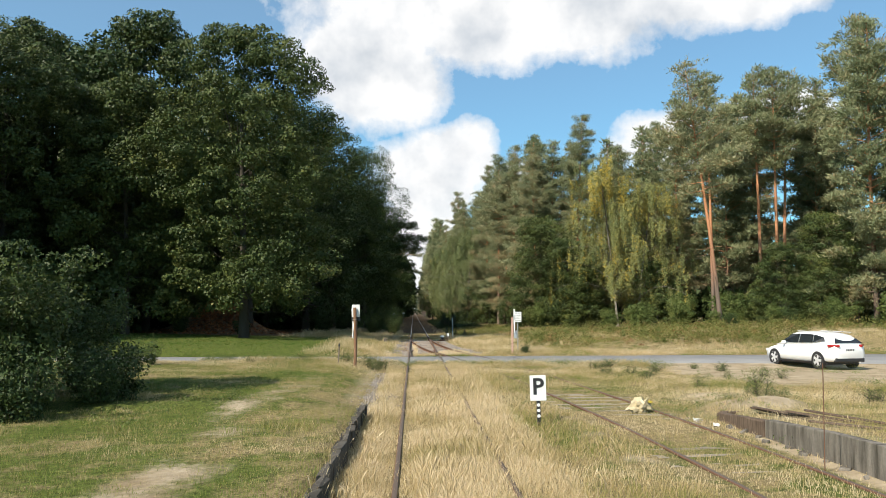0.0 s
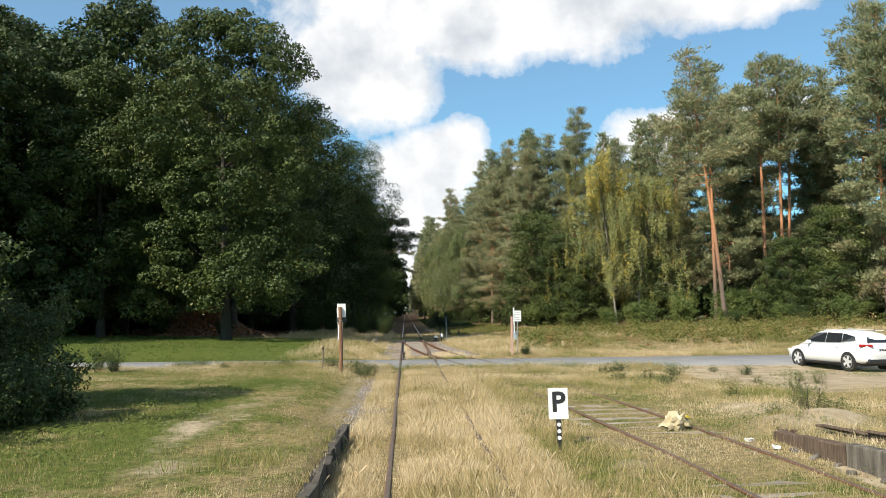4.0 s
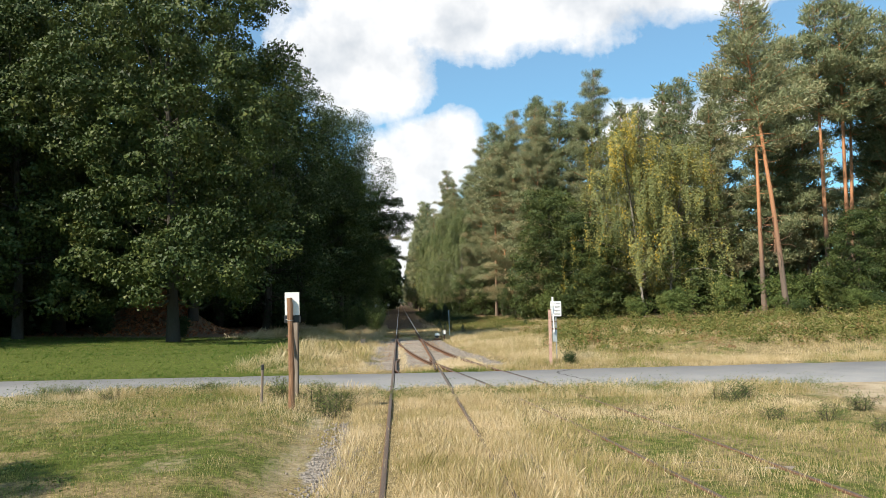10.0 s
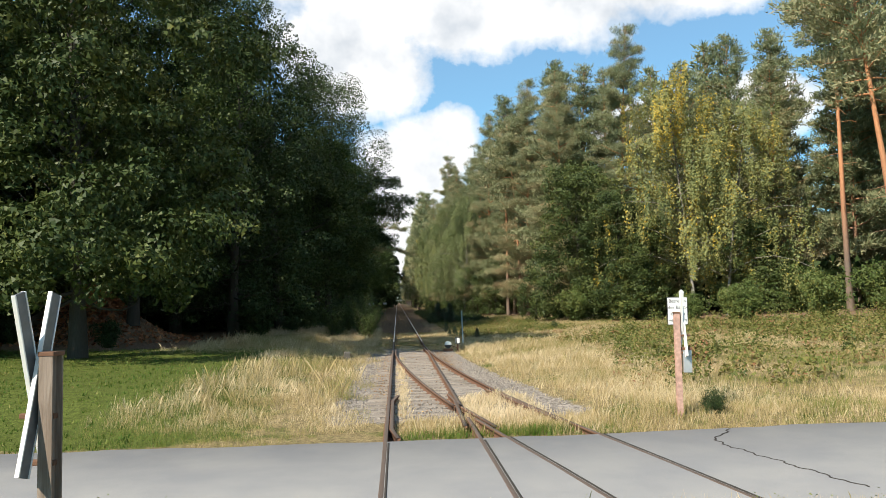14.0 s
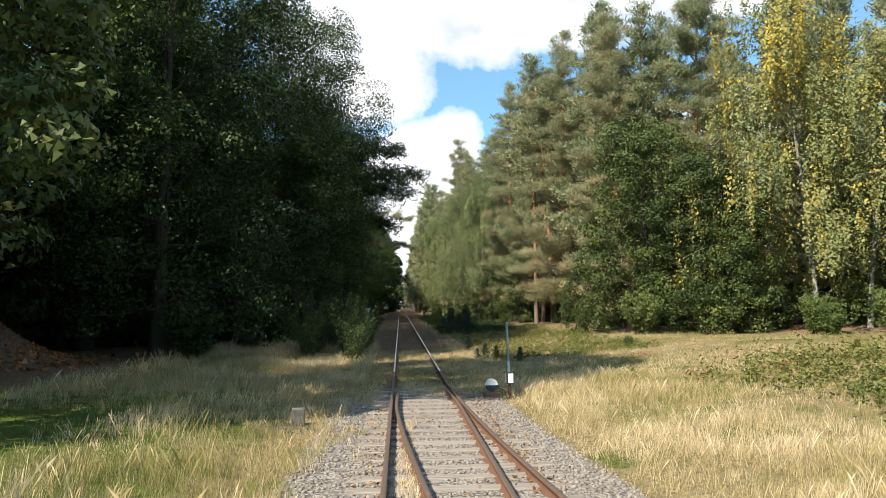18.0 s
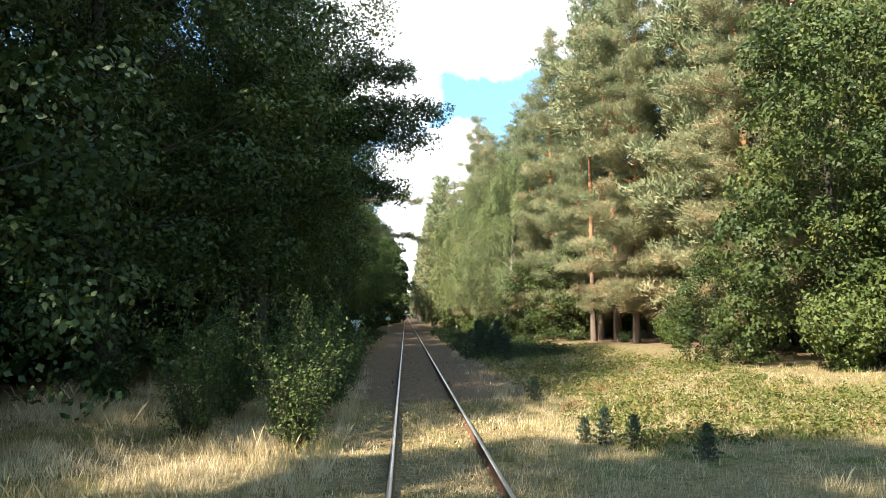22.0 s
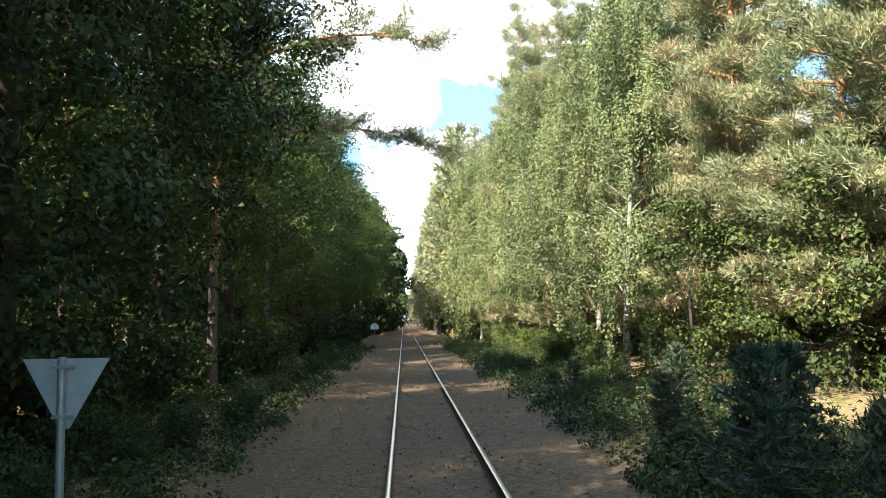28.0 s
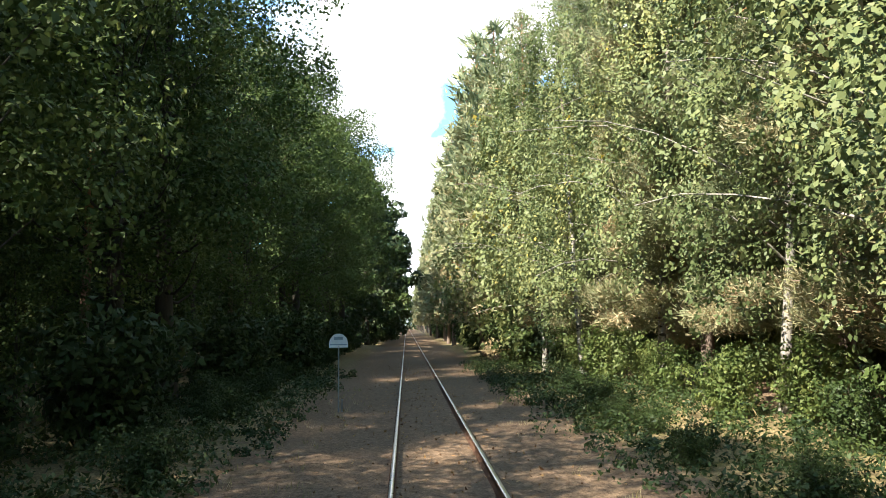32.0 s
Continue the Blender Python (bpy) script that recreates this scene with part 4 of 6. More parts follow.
planted(beech, bs, "tall broadleaf tree with a dense low-reaching crown of shade-darkened green", "tree", "trees of the shaded wood")

pines = [pine(31, 22, 0.58, 2.9, 2600, 0.28, lean=0.03, density=0.7), pine(32, 24, 0.62, 2.7, 2400, 0.28, density=0.7), pine(33, 21, 0.1, 3.5, 11000, 0.26, 4, pad=0.4), pine(34, 24, 0.07, 3.7, 34000, 0.21, 5, pad=0.36, slim=(0.05, 0.1)), pine(35, 22, 0.12, 3.2, 1800, 0.62, 4), pine(36, 23, 0.06, 3.8, 12000, 0.27, 4, pad=0.4)]
ps = [(1, 11.4, 107.4, 0.95, 40), (0, 12.4, 105.2, 1.0, 200), (1, 15.4, 99.0, 0.95, 300), (1, 30.3, 66.6, 1.0, 130), (1, 31.4, 66.2, 1.0, 250), (0, 33.2, 68.5, 1.05, 20), (0, 36.5, 63, 1.15, 310), (5, 35.4, 58.4, 1.1, 20), (5, 40, 57, 1.15, 80), (5, 44, 52, 1.15, 180), (1, 28, 72, 1.0, 80),
      (3, 18.3, 88.9, 1.06, 10), (5, 16.0, 92, 1.0, 100), (2, 22.5, 84, 1.0, 200), (2, 27, 79, 0.95, 290), (2, 31, 76, 1.0, 30), (5, 37, 70, 1.05, 120),
      (3, 12.4, 109.5, 1.0, 60), (1, 13.2, 108.5, 0.98, 190), (3, 12.8, 103, 1.0, 330), (2, 14.9, 96, 1.1, 250), (3, 14.0, 90, 0.96, 150), (3, 11.8, 113.5, 0.95, 15), (3, 10.6, 117, 0.98, 100)]
ps += spots_along([(22, 92), (17, 104), (15, 120)], 4.5, [2, 5, 1], 1.0, 0.95, 1.1)
ps += spots_along([(48, 60), (31, 82), (24, 100)], 3.6, [4, 2], 1.5, 0.95, 1.15)
ps += spots_along([(10.6, 122), (8.6, 150), (6.4, 166)], 4.5, [3, 5], 0.8, 0.9, 1.0)
ps += spots_along([(15.5, 122), (15.5, 200)], 6.0, [4], 1.2, 1.0, 1.12)
ps += spots_along([(5.4, 166), (5.0, 300)], 5.5, [4], 0.8, 1.0, 1.1)
ps += spots_along([(5.0, 300), (5.0, 470)], 9.0, [4], 1.0, 0.9, 1.0)
ps += spots_along([(-9.4, 112), (-9.2, 190)], 9.0, [1, 0], 0.6, 0.72, 0.84)
planted(pines, ps, "tall Scots pine with orange-brown bark and grey-green needles", "tree", "pines at the wood's edge")

birches = [birch(41, 17, 4.6, 30000, 0.14, tint=0.6), birch(42, 16, 4.0, 44000, 0.1, low=0.07, tint=0.32), birch(43, 14.5, 3.6, 9000, 0.24, tint=0.4), birch(44, 16.5, 3.9, 44000, 0.1, low=0.06, tint=0.25)]
hs = [(0, 20.2, 77.6, 1.0, 30), (0, 21.9, 76.2, 0.95, 160), (1, 7.9, 121.5, 0.95, 70), (3, 8.2, 127, 1.0, 10), (1, 7.6, 132, 1.05, 200), (3, 8.0, 138, 1.0, 280), (1, 7.2, 144, 1.05, 50),
      (3, 6.2, 150, 1.0, 90), (2, 6.0, 157, 1.05, 0), (2, 5.8, 165, 1, 140), (2, 5.8, 174, 1, 220)]
leaning_pine = pine(37, 22.5, 0.5, 3.1, 3400, 0.26, 5, lean=0.025, density=0.8)
leaning_pine.matrix_basis = pose(24.3, 61.3, float(ground_z(24.3, 61.3)) - 0.1, 0, -5.5, 0)
tagged(leaning_pine, "leaning Scots pine with a bare orange trunk and open crown", "tree", "pines at the wood's edge")
planted(birches, hs, "birch with a pale trunk and hanging yellow-green leaves", "tree", "birches at the wood's edge")

oaks = [broadleaf(51, 11, 3.2, 0.03, 38000, 0.13, LEAF_BEECH, lumps=90, tint=0.5), broadleaf(52, 7, 2.6, 0.02, 14000, 0.13, LEAF_BEECH, lumps=45, tint=0.55)]
# Oak at (-12.4, 16.4): added out of view, sized to shade the platform grass.
os_ = [(0, 13.6, 83.4, 1.05, 20), (0, 15.6, 80.5, 0.9, 120), (1, 17.5, 79, 0.9, 220), (1, 23.5, 75, 0.9, 30), (0, 33, 60.5, 0.85, 60), (0, 29.5, 62, 0.6, 140), (0, 40, 52, 0.95, 10),
       (0, 37.5, 54, 0.9, 250), (1, 10.5, 111, 0.9, 20), (1, 8.4, 116, 0.8, 90), (1, 10.5, 86, 0.55, 190), (0, -12.4, 16.4, 0.8, 70), (1, -17, 17, 1.0, 20)]
planted(oaks, os_, "small dark oak with foliage down to the ground", "tree", "young oaks at the wood's edge")

# boughs that reach out over the line


def add_bough(tree, at_, start, end, mat_leaf, bark_mat, kind_, seed):
    """A long side limb with its foliage, as parts of one tree."""
    rng = np.random.default_rng(seed)
    a, b = np.array(start, float), np.array(end, float)
    lines, C, W = [], [], []
    main = [(*(a * (1 - f) + b * f + np.array([0, 0, 0.7 * math.sin(f * 3.1)])), 0.07 * (1 - 0.85 * f)) for f in np.linspace(0, 1, 8)]
    lines.append(main)
    for i in range(16):
        f = 0.35 + 0.65 * i / 15
        s_ = on_line(main, f)
        w = (b - a) / np.linalg.norm(b - a) + rng.normal(size=3) * np.array([0.5, 0.8, 0.35])
        ln = limb(s_[:3], w, rng.uniform(0.7, 1.5) * (1.3 - f * 0.6), 0.018, rng, 0.3, 0.0, 3)
        lines.append(ln)
        for j in range(5):
            C.append(on_line(ln, 0.25 + 0.75 * j / 4)[:3])
            W.append(w * 0.6 + np.array([0, 0, 0.4]))
    C, W = np.array(C), np.array(W)
    tv, tq = tubes(lines, 6)
    part("bough", mesh_from("bough", tv, tq, [bark_mat], True), None, tree)
    if kind_ == "pine":
        k = rng.integers(0, len(C), 900)
        v, q = needle_tufts(C[k] + rng.normal(size=(900, 3)) * np.array([0.16, 0.16, 0.1]), W[k], 0.18, rng, 5)
    else:
        pos, face, k = tuft_mass(C, rng.uniform(0.35, 0.7, len(C)), 5000, rng, 0.7, 4, 0.5)
        v, q = facets(pos, face, np.full(5000, 0.11), rng, 0.6, 0.7, 0.3)
    part("bough_foliage", mesh_from("bough_foliage", v, q, [mat_leaf], False, tinted(v, 0.4, rng)), None, tree)


edge_oak = broadleaf(55, 21, 5.0, 0.2, 60000, 0.11, LEAF_SHADED, lumps=90, kite=True)
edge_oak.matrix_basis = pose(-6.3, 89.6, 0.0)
tagged(edge_oak, "tall oak, darkened for shade, with a bough reaching over the track", "tree", "trees of the shaded wood")
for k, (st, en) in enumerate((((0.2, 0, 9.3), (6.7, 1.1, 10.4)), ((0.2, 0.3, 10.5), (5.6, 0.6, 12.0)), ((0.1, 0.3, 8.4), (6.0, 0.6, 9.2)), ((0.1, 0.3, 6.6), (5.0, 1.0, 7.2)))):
    add_bough(edge_oak, None, st, en, LEAF_SHADED, BARK_DARK, "oak", 200 + k)
edge_pine = pine(56, 19, 0.45, 2.6, 2600, 0.3)
edge_pine.children[0].data.materials[0] = BARK_DARK
edge_pine.matrix_basis = pose(-6.2, 115.6, 0.0)
tagged(edge_pine, "tall pine with two bare boughs reaching over the track", "tree", "pines at the wood's edge")
add_bough(edge_pine, None, (0.1, 0, 9.6), (6.5, -1.2, 10.3), NEEDLE, BARK_PINE, "pine", 210)
add_bough(edge_pine, None, (0.1, 0, 7.4), (6.9, 2.2, 7.9), NEEDLE, BARK_PINE, "pine", 211)

# undergrowth at the wood's edges
bushes = [shrub(61, 2.7, 1.5, 17000, 0.07, LEAF_BEECH, tint=0.5), shrub(62, 1.5, 1.2, 5000, 0.07, LEAF_SHADED), hazel(63, 2.8, 1.35, 24, 0.054, LEAF_DECID, tint=0.38), shrub(64, 2.6, 1.7, 4200, 0.15, LEAF_SHADED, tint=0.55), shrub(65, 2.6, 1.7, 6000, 0.12, LEAF_DECID, tint=0.6)]
us = [(0, -8.4, 15.4, 1.05, 10), (0, -9.8, 17.6, 1.05, 100), (0, -8.6, 19.4, 0.8, 200), (0, -10.6, 14.0, 1.1, 300), (1, -7.2, 17.6, 0.95, 30), (1, -6.9, 16.0, 0.7, 60), (1, -7.6, 14.2, 0.9, 140), (0, -12, 19, 1.1, 80),
      (2, -10.2, 29.0, 0.42, 20), (2, -10.9, 29.5, 0.36, 120), (2, -2.4, 72.6, 0.92, 40), (2, -2.75, 74.6, 1.02, 130), (2, -2.5, 77.4, 1.12, 10), (2, -2.5, 80.3, 1.0, 70), (2, -2.45, 84.4, 0.8, 150), (2, -2.6, 88.0, 0.62, 240), (2, -4.4, 73.4, 1.0, 260), (2, -4.5, 76.2, 1.0, 200), (2, -4.2, 82.3, 0.8, 310), (3, -14.2, 62.5, 0.5, 0), (3, -20, 65, 0.7, 90), (1, -4.8, 79.5, 0.8, 10),
      (1, 5.1, 38.7, 0.28, 10), (1, 9.5, 74, 0.3, 50)]
us += spots_along([(-9.2, 70), (-8, 80), (-6.4, 86), (-6.2, 150)], 2.6, [3, 1, 3], 0.7, 0.6, 1.0)
us += spots_along([(-46, 46), (-30, 54), (-22, 57)], 2.6, [3], 0.9, 0.9, 1.5)
us += spots_along([(-4.5, 84), (-4.6, 128), (-5.0, 150)], 2.2, [1], 0.6, 0.4, 0.7)
us += spots_along([(-5.2, 150), (-5.2, 260)], 4.5, [3, 1], 0.6, 0.8, 1.2)
us += spots_along([(36, 52), (24, 60.5), (18, 75), (12.5, 82)], 2.4, [4, 4, 1], 0.8, 0.55, 1.1)
us += spots_along([(13.5, 86), (13, 108)], 4.0, [4, 1], 0.9, 0.35, 0.75)
us += spots_along([(7.4, 120), (7.0, 160)], 2.4, [4, 1, 4], 0.7, 0.45, 0.9)
us += spots_along([(32, 62), (24, 79), (19, 90), (17, 106), (12, 122), (12, 160)], 3.4, [4], 1.2, 1.0, 1.6)
us += spots_along([(4.5, 108), (4.7, 150)], 3.0, [1], 0.6, 0.3, 0.6)
us += spots_along([(6.2, 160), (6.2, 300)], 5.0, [3], 0.6, 1.0, 1.6)
planted(bushes, us, "leafy green shrub growing at the wood's edge", "shrub", "undergrowth shrubs")

pinelets = [pine(71, 2.0, 0.06, 0.85, 520, 0.14, 5, name="young_pine", density=0.7, mat=NEEDLE_DARK)]
planted(pinelets, [(0, 3.5, 101.2, 0.95, 0), (0, 4.0, 99.6, 0.8, 70), (0, 4.8, 103.0, 0.9, 140), (0, 3.9, 105.6, 0.7, 200), (0, 4.4, 96.5, 0.7, 20), (0, 5.2, 108.5, 0.85, 50), (0, 4.0, 113, 0.6, 310), (0, 2.9, 79.5, 0.35, 12), (0, 3.0, 72.6, 0.36, 80), (0, 3.4, 72.2, 0.3, 20), (0, 2.7, 72.9, 0.24, 140), (0, 4.2, 71.0, 0.3, 260)],
        "young pine with dark bluish needles beside the track", "young pine", "young pines by the track")

weed_protos = [hazel(66, 0.6, 0.16, 4, 0.026, LEAF_DECID, "weed", 0.75), hazel(67, 0.4, 0.2, 5, 0.024, LEAF_DECID, "weed", 0.6)]
WR = random.Random(17)
weed_spots = [(WR.randint(0, 1), WR.uniform(6.2, 11.5), WR.uniform(17.5, 30.5), WR.uniform(0.5, 1.0), WR.uniform(0, 360)) for _ in range(20)]
weed_spots += [(WR.randint(0, 1), WR.uniform(-3.6, -1.5), WR.uniform(28.6, 32.4), WR.uniform(0.5, 1.0), WR.uniform(0, 360)) for _ in range(10)]
weed_spots += [(1, WR.uniform(-9.5, -4.0), WR.uniform(30.5, 32.6), WR.uniform(0.5, 0.9), WR.uniform(0, 360)) for _ in range(8)]
planted(weed_protos, weed_spots, "leafy green weed standing in dry grass", "weed", "weeds by the road and siding")


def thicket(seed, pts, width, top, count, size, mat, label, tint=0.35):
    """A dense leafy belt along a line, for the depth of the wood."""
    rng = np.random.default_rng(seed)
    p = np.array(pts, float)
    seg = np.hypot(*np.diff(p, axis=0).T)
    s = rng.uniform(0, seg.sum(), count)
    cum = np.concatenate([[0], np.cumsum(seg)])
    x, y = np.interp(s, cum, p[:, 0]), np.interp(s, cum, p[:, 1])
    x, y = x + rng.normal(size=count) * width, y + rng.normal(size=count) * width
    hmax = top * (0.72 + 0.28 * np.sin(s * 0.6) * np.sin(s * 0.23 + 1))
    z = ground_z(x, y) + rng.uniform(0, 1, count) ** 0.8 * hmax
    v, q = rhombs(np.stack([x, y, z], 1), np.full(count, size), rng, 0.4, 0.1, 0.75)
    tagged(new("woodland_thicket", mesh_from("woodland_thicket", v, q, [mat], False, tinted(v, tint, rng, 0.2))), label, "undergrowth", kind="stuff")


thicket(81, [(-75, 52), (-45, 66), (-24, 80), (-22, 112)], 2.0, 11, 22000, 1.0, LEAF_SHADED, "dense dark undergrowth deep in the shaded wood", 0.2)
thicket(82, [(70, 60), (42, 78), (29, 98), (21, 118), (19, 300)], 2.0, 12, 36000, 0.9, LEAF_DECID, "dense undergrowth deep in the pine wood", 0.35)
thicket(85, [(-60, 66), (-32, 76), (-13, 84), (-12, 104)], 1.2, 5, 12000, 0.7, LEAF_SHADED, "dark brushwood under the broadleaf trees", 0.3)
thicket(86, [(-24, 100), (-24, 180), (-20, 320)], 2.4, 12, 34000, 0.45, LEAF_DECID, "brushwood in the depth of the shaded wood", 0.35)
thicket(84, [(-50, 56), (-32, 62), (-24, 64)], 1.2, 6, 7000, 0.6, LEAF_SHADED, "dark bushes under the broadleaf trees", 0.3)
thicket(87, [(70, 50), (38, 66), (27, 80), (19, 93)], 1.4, 4.5, 9000, 0.5, LEAF_SHADED, "dark brushwood behind the edge of the pine wood", 0.5)
thicket(83, [(-9, 430), (-4, 470), (6, 480), (14, 440)], 2.5, 14, 5000, 1.0, LEAF_SHADED, "distant trees closing the end of the line", 0.4)


# ---------------- grass ----------------


def grass(seed, n, spread, height, tint_of, label, tufts=7, width=0.012, seed_heads=0.3):
    """Tufts of blades. spread(rng, n) gives x, y; tint_of gives the share of straw."""
    rng = np.random.default_rng(seed)
    cx, cy = spread(rng, n // tufts)
    keep = (cy < ROAD_NEAR(cx) - 0.1) | (cy > ROAD_FAR(cx) + 0.1)
    keep &= (np.abs(cx + 0.75) > 0.14) & ((np.abs(cx - 0.75) > 0.05) | (cy > 38) & (np.abs(cx - 0.75) > 0.09))
    keep &= (np.abs(np.abs(cx - siding(cy)) - 0.75) > 0.05) | (cy > 60) | ((cy > 20) & (cy < 33))
    cx, cy = cx[keep], cy[keep]
    x = np.repeat(cx, tufts) + rng.normal(size=len(cx) * tufts) * 0.07
    y = np.repeat(cy, tufts) + rng.normal(size=len(cx) * tufts) * 0.07
    m = len(x)
    t = np.repeat(tint_of(cx, cy) + rng.normal(size=len(cx)) * 0.12, tufts) + rng.normal(size=m) * 0.08
    h = height(x, y) * (0.45 + 0.55 * ease(0.1, 0.45, np.minimum(np.minimum(np.abs(x + 0.75), 0.26 + np.abs(x - 0.75)), 0.3 + np.abs(np.abs(x - siding(y)) - 0.75)))) * rng.uniform(0.45, 1.15, m) * np.repeat(rng.uniform(0.7, 1.2, len(cx)), tufts)
    lean = rng.normal(size=(m, 2)) * 0.2 + np.repeat(rng.normal(size=(len(cx), 2)) * 0.17, tufts, 0) + np.array([0.05, 0.03])
    a = rng.uniform(0, 6.283, m)
    w = width * rng.uniform(0.6, 1.4, m)
    head = rng.uniform(0, 1, m) < seed_heads
    f = np.where(head, 0.8, 0.35)
    b = np.stack([x, y, ground_z(x, y) - 0.02], 1)
    tip = b + np.stack([lean[:, 0] * h, lean[:, 1] * h, h * 0.95], 1)
    mid = b * (1 - f)[:, None] + tip * f[:, None] - np.stack([lean[:, 0] * h * 0.12, lean[:, 1] * h * 0.12, h * 0], 1)
    sd = np.stack([np.cos(a) * w, np.sin(a) * w, w * 0], 1) * np.where(head, 0.7, 1.0)[:, None]
    v = np.stack([np.where(head[:, None], b, b - sd), np.where(head[:, None], mid + sd, b + sd), tip], 1).reshape(-1, 3)
    q = np.arange(m * 3).reshape(-1, 3)
    tn = np.repeat(np.clip(t + head * 0.1, 0, 1), 3)
    tagged(new("grass", mesh_from("grass", v, q, [GRASS_BLADE], False, tn)), label, "grass", kind="stuff")


def area(x0, x1, y0, y1, power=1.0):
    return lambda r, n: (r.uniform(x0, x1, n), y0 + (y1 - y0) * r.uniform(0, 1, n) ** power)


def masked(x0, x1, y0, y1, want, power=1.0):
    def f(r, n):
        x, y = r.uniform(x0, x1, n * 2), y0 + (y1 - y0) * r.uniform(0, 1, n * 2) ** power
        ok = r.uniform(0, 1, n * 2) < want(x, y)
        return x[ok], y[ok]
    return f


def bare_free(x, y):
    c = covers(x, y)
    return np.clip(1.15 - 1.5 * c[0] - 1.2 * c[2] - 0.5 * c[3], 0, 1) * np.where(wob(x, y, 2.1) > -0.75, 1, 0.3)


grass(101, 215000, masked(-1.45, 1.6, 5, 33, lambda x, y: np.clip(1.1 - 1.3 * covers(x, y)[2], 0.12, 1), 1.3), lambda x, y: 0.19 + 0.12 * wob(x, y, 2), lambda x, y: 0.72 + 0.26 * wob(x, y, 2.5), "tall dry straw grass growing between the rails", 8, 0.0033, 0.13)
grass(102, 215000, masked(-16, -1.6, 5, 34, bare_free, 1.3), lambda x, y: 0.085 + 0.12 * ease(24, 31, y) * ease(-9, -3, x) + 0.14 * ease(0.3, 0.9, wob(x, y, 1.4)), lambda x, y: 0.4 + 0.42 * wob(x, y, 1.6) + 0.25 * ease(25, 31, y), "short green and yellowed grass on the old platform", 8, 0.0033, 0.12)
grass(103, 215000, masked(1.5, 16, 5, 34, bare_free, 1.3), lambda x, y: (0.13 + 0.1 * wob(x, y, 1.7) + 0.08 * ease(3.2, 1.6, x)) * np.maximum(0.62 + 0.38 * ease(0.95, 1.5, np.abs(x - siding(y))), 0.95 * ease(19, 23, y)), lambda x, y: 0.56 + 0.42 * wob(x, y, 1.4), "patchy dry grass and weeds round the siding", 8, 0.0033, 0.15)
grass(104, 140000, masked(2.0, 27, 38, 84, lambda x, y: bare_free(x, y) * ease(28, 20, x + (y - 60) * 0.5), 1.3), lambda x, y: 0.17 + 0.13 * wob(x, y, 1.1) + 0.06 * ease(6.5, 3.0, x) * ease(66, 56, y), lambda x, y: 0.84 + 0.16 * wob(x, y, 1.5) - 0.4 * ease(0.0, 0.7, wob(x + 7, y, 0.8)), "tall straw-coloured meadow grass", 8, 0.0046, 0.12)
grass(113, 70000, masked(2.0, 7.5, 39.5, 64, lambda x, y: ease(2.0 + 0.0 * x, 2.8, x - np.maximum(siding(y), 0)) * ease(7.5, 5, x) * (0.25 + 0.75 * ease(-0.5, 0.1, wob(x, y, 2.4)))), lambda x, y: np.maximum(0.08, 0.25 + 0.22 * wob(x, y, 2.2)), lambda x, y: 0.72 + 0.36 * wob(x + 5, y, 1.7), "tall pale straw grass beside the switch", 14, 0.0025, 0.12)
grass(105, 135000, masked(-11, -1.7, 38, 84, lambda x, y: np.where(y < 56, ease(-6.2, -4.6, x + 0.9 * ease(44, 40, y)), ease(-11.5, -7, x)) * (0.3 + 0.7 * ease(-0.5, 0.1, wob(x, y, 2.6))), 1.2), lambda x, y: np.maximum(0.1, 0.33 + 0.28 * wob(x, y, 2.2)) * (0.35 + 0.65 * ease(38.5, 41.5, y)), lambda x, y: 0.6 + 0.42 * wob(x + 11, y, 1.5) - 0.45 * ease(40.5, 39.0, y), "tall dry grass beside the track", 14, 0.0026, 0.1)
grass(106, 26000, masked(-30, -4.5, 38, 60, lambda x, y: ease(-3.5, -6, x), 1.2), lambda x, y: 0.09 + 0 * x, lambda x, y: 0.1 + 0.1 * wob(x, y), "mown bright green grass beyond the road", 7, 0.0161, 0.0)
grass(107, 46000, masked(-7, 9, 64, 150, lambda x, y: ease(1.5, 2.4, np.abs(x)) * ease(9, 4, np.abs(x)) * (1 - 0.75 * ease(92, 108, y)), 1.4), lambda x, y: 0.2 + 0.12 * wob(x, y, 1.4), lambda x, y: 0.66 + 0.2 * wob(x, y, 1.2) - 0.25 * ease(85, 105, y), "straggly grass along the edge of the track bed", 8, 0.0069)
grass(108, 26000, area(-2.2, 2.2, 60.5, 80, 1.3), lambda x, y: 0.13 + 0.07 * wob(x, y, 2), lambda x, y: 0.6 + 0.3 * wob(x, y, 1.4), "thin low grass between the rails", 6, 0.0092, 0.1)
grass(115, 16000, area(3.2, 16, 37.9, 39.4), lambda x, y: 0.24 + 0.14 * wob(x, y, 2.4), lambda x, y: 0.5 + 0.4 * wob(x, y, 1.8), "weedy grass on the bank beside the road", 9, 0.0038, 0.12)
grass(109, 9000, area(-0.6, 3.2, 38.0, 40.0), lambda x, y: 0.2 + 0.1 * wob(x, y, 3), lambda x, y: 0.2 + 0.65 * ease(38.2, 38.9, y), "weeds along the road's edge", 8, 0.00575, 0.1)
grass(111, 7000, area(-0.62, -0.36, 40.5, 56, 1.2), lambda x, y: 0.17 + 0.08 * wob(x, y, 3), lambda x, y: 0.86 + 0.1 * wob(x, y, 2), "dry straw between the rail and the switch blade", 8, 0.0048, 0.2)
grass(114, 14000, masked(-2.3, -0.95, 39, 62, lambda x, y: ease(-0.1, 0.5, wob(x, y, 2.6)) * ease(-0.9, -1.5, x)), lambda x, y: 0.22 + 0.12 * wob(x, y, 3), lambda x, y: 0.62 + 0.3 * wob(x, y, 2), "dry grass creeping over the ballast", 10, 0.003, 0.2)
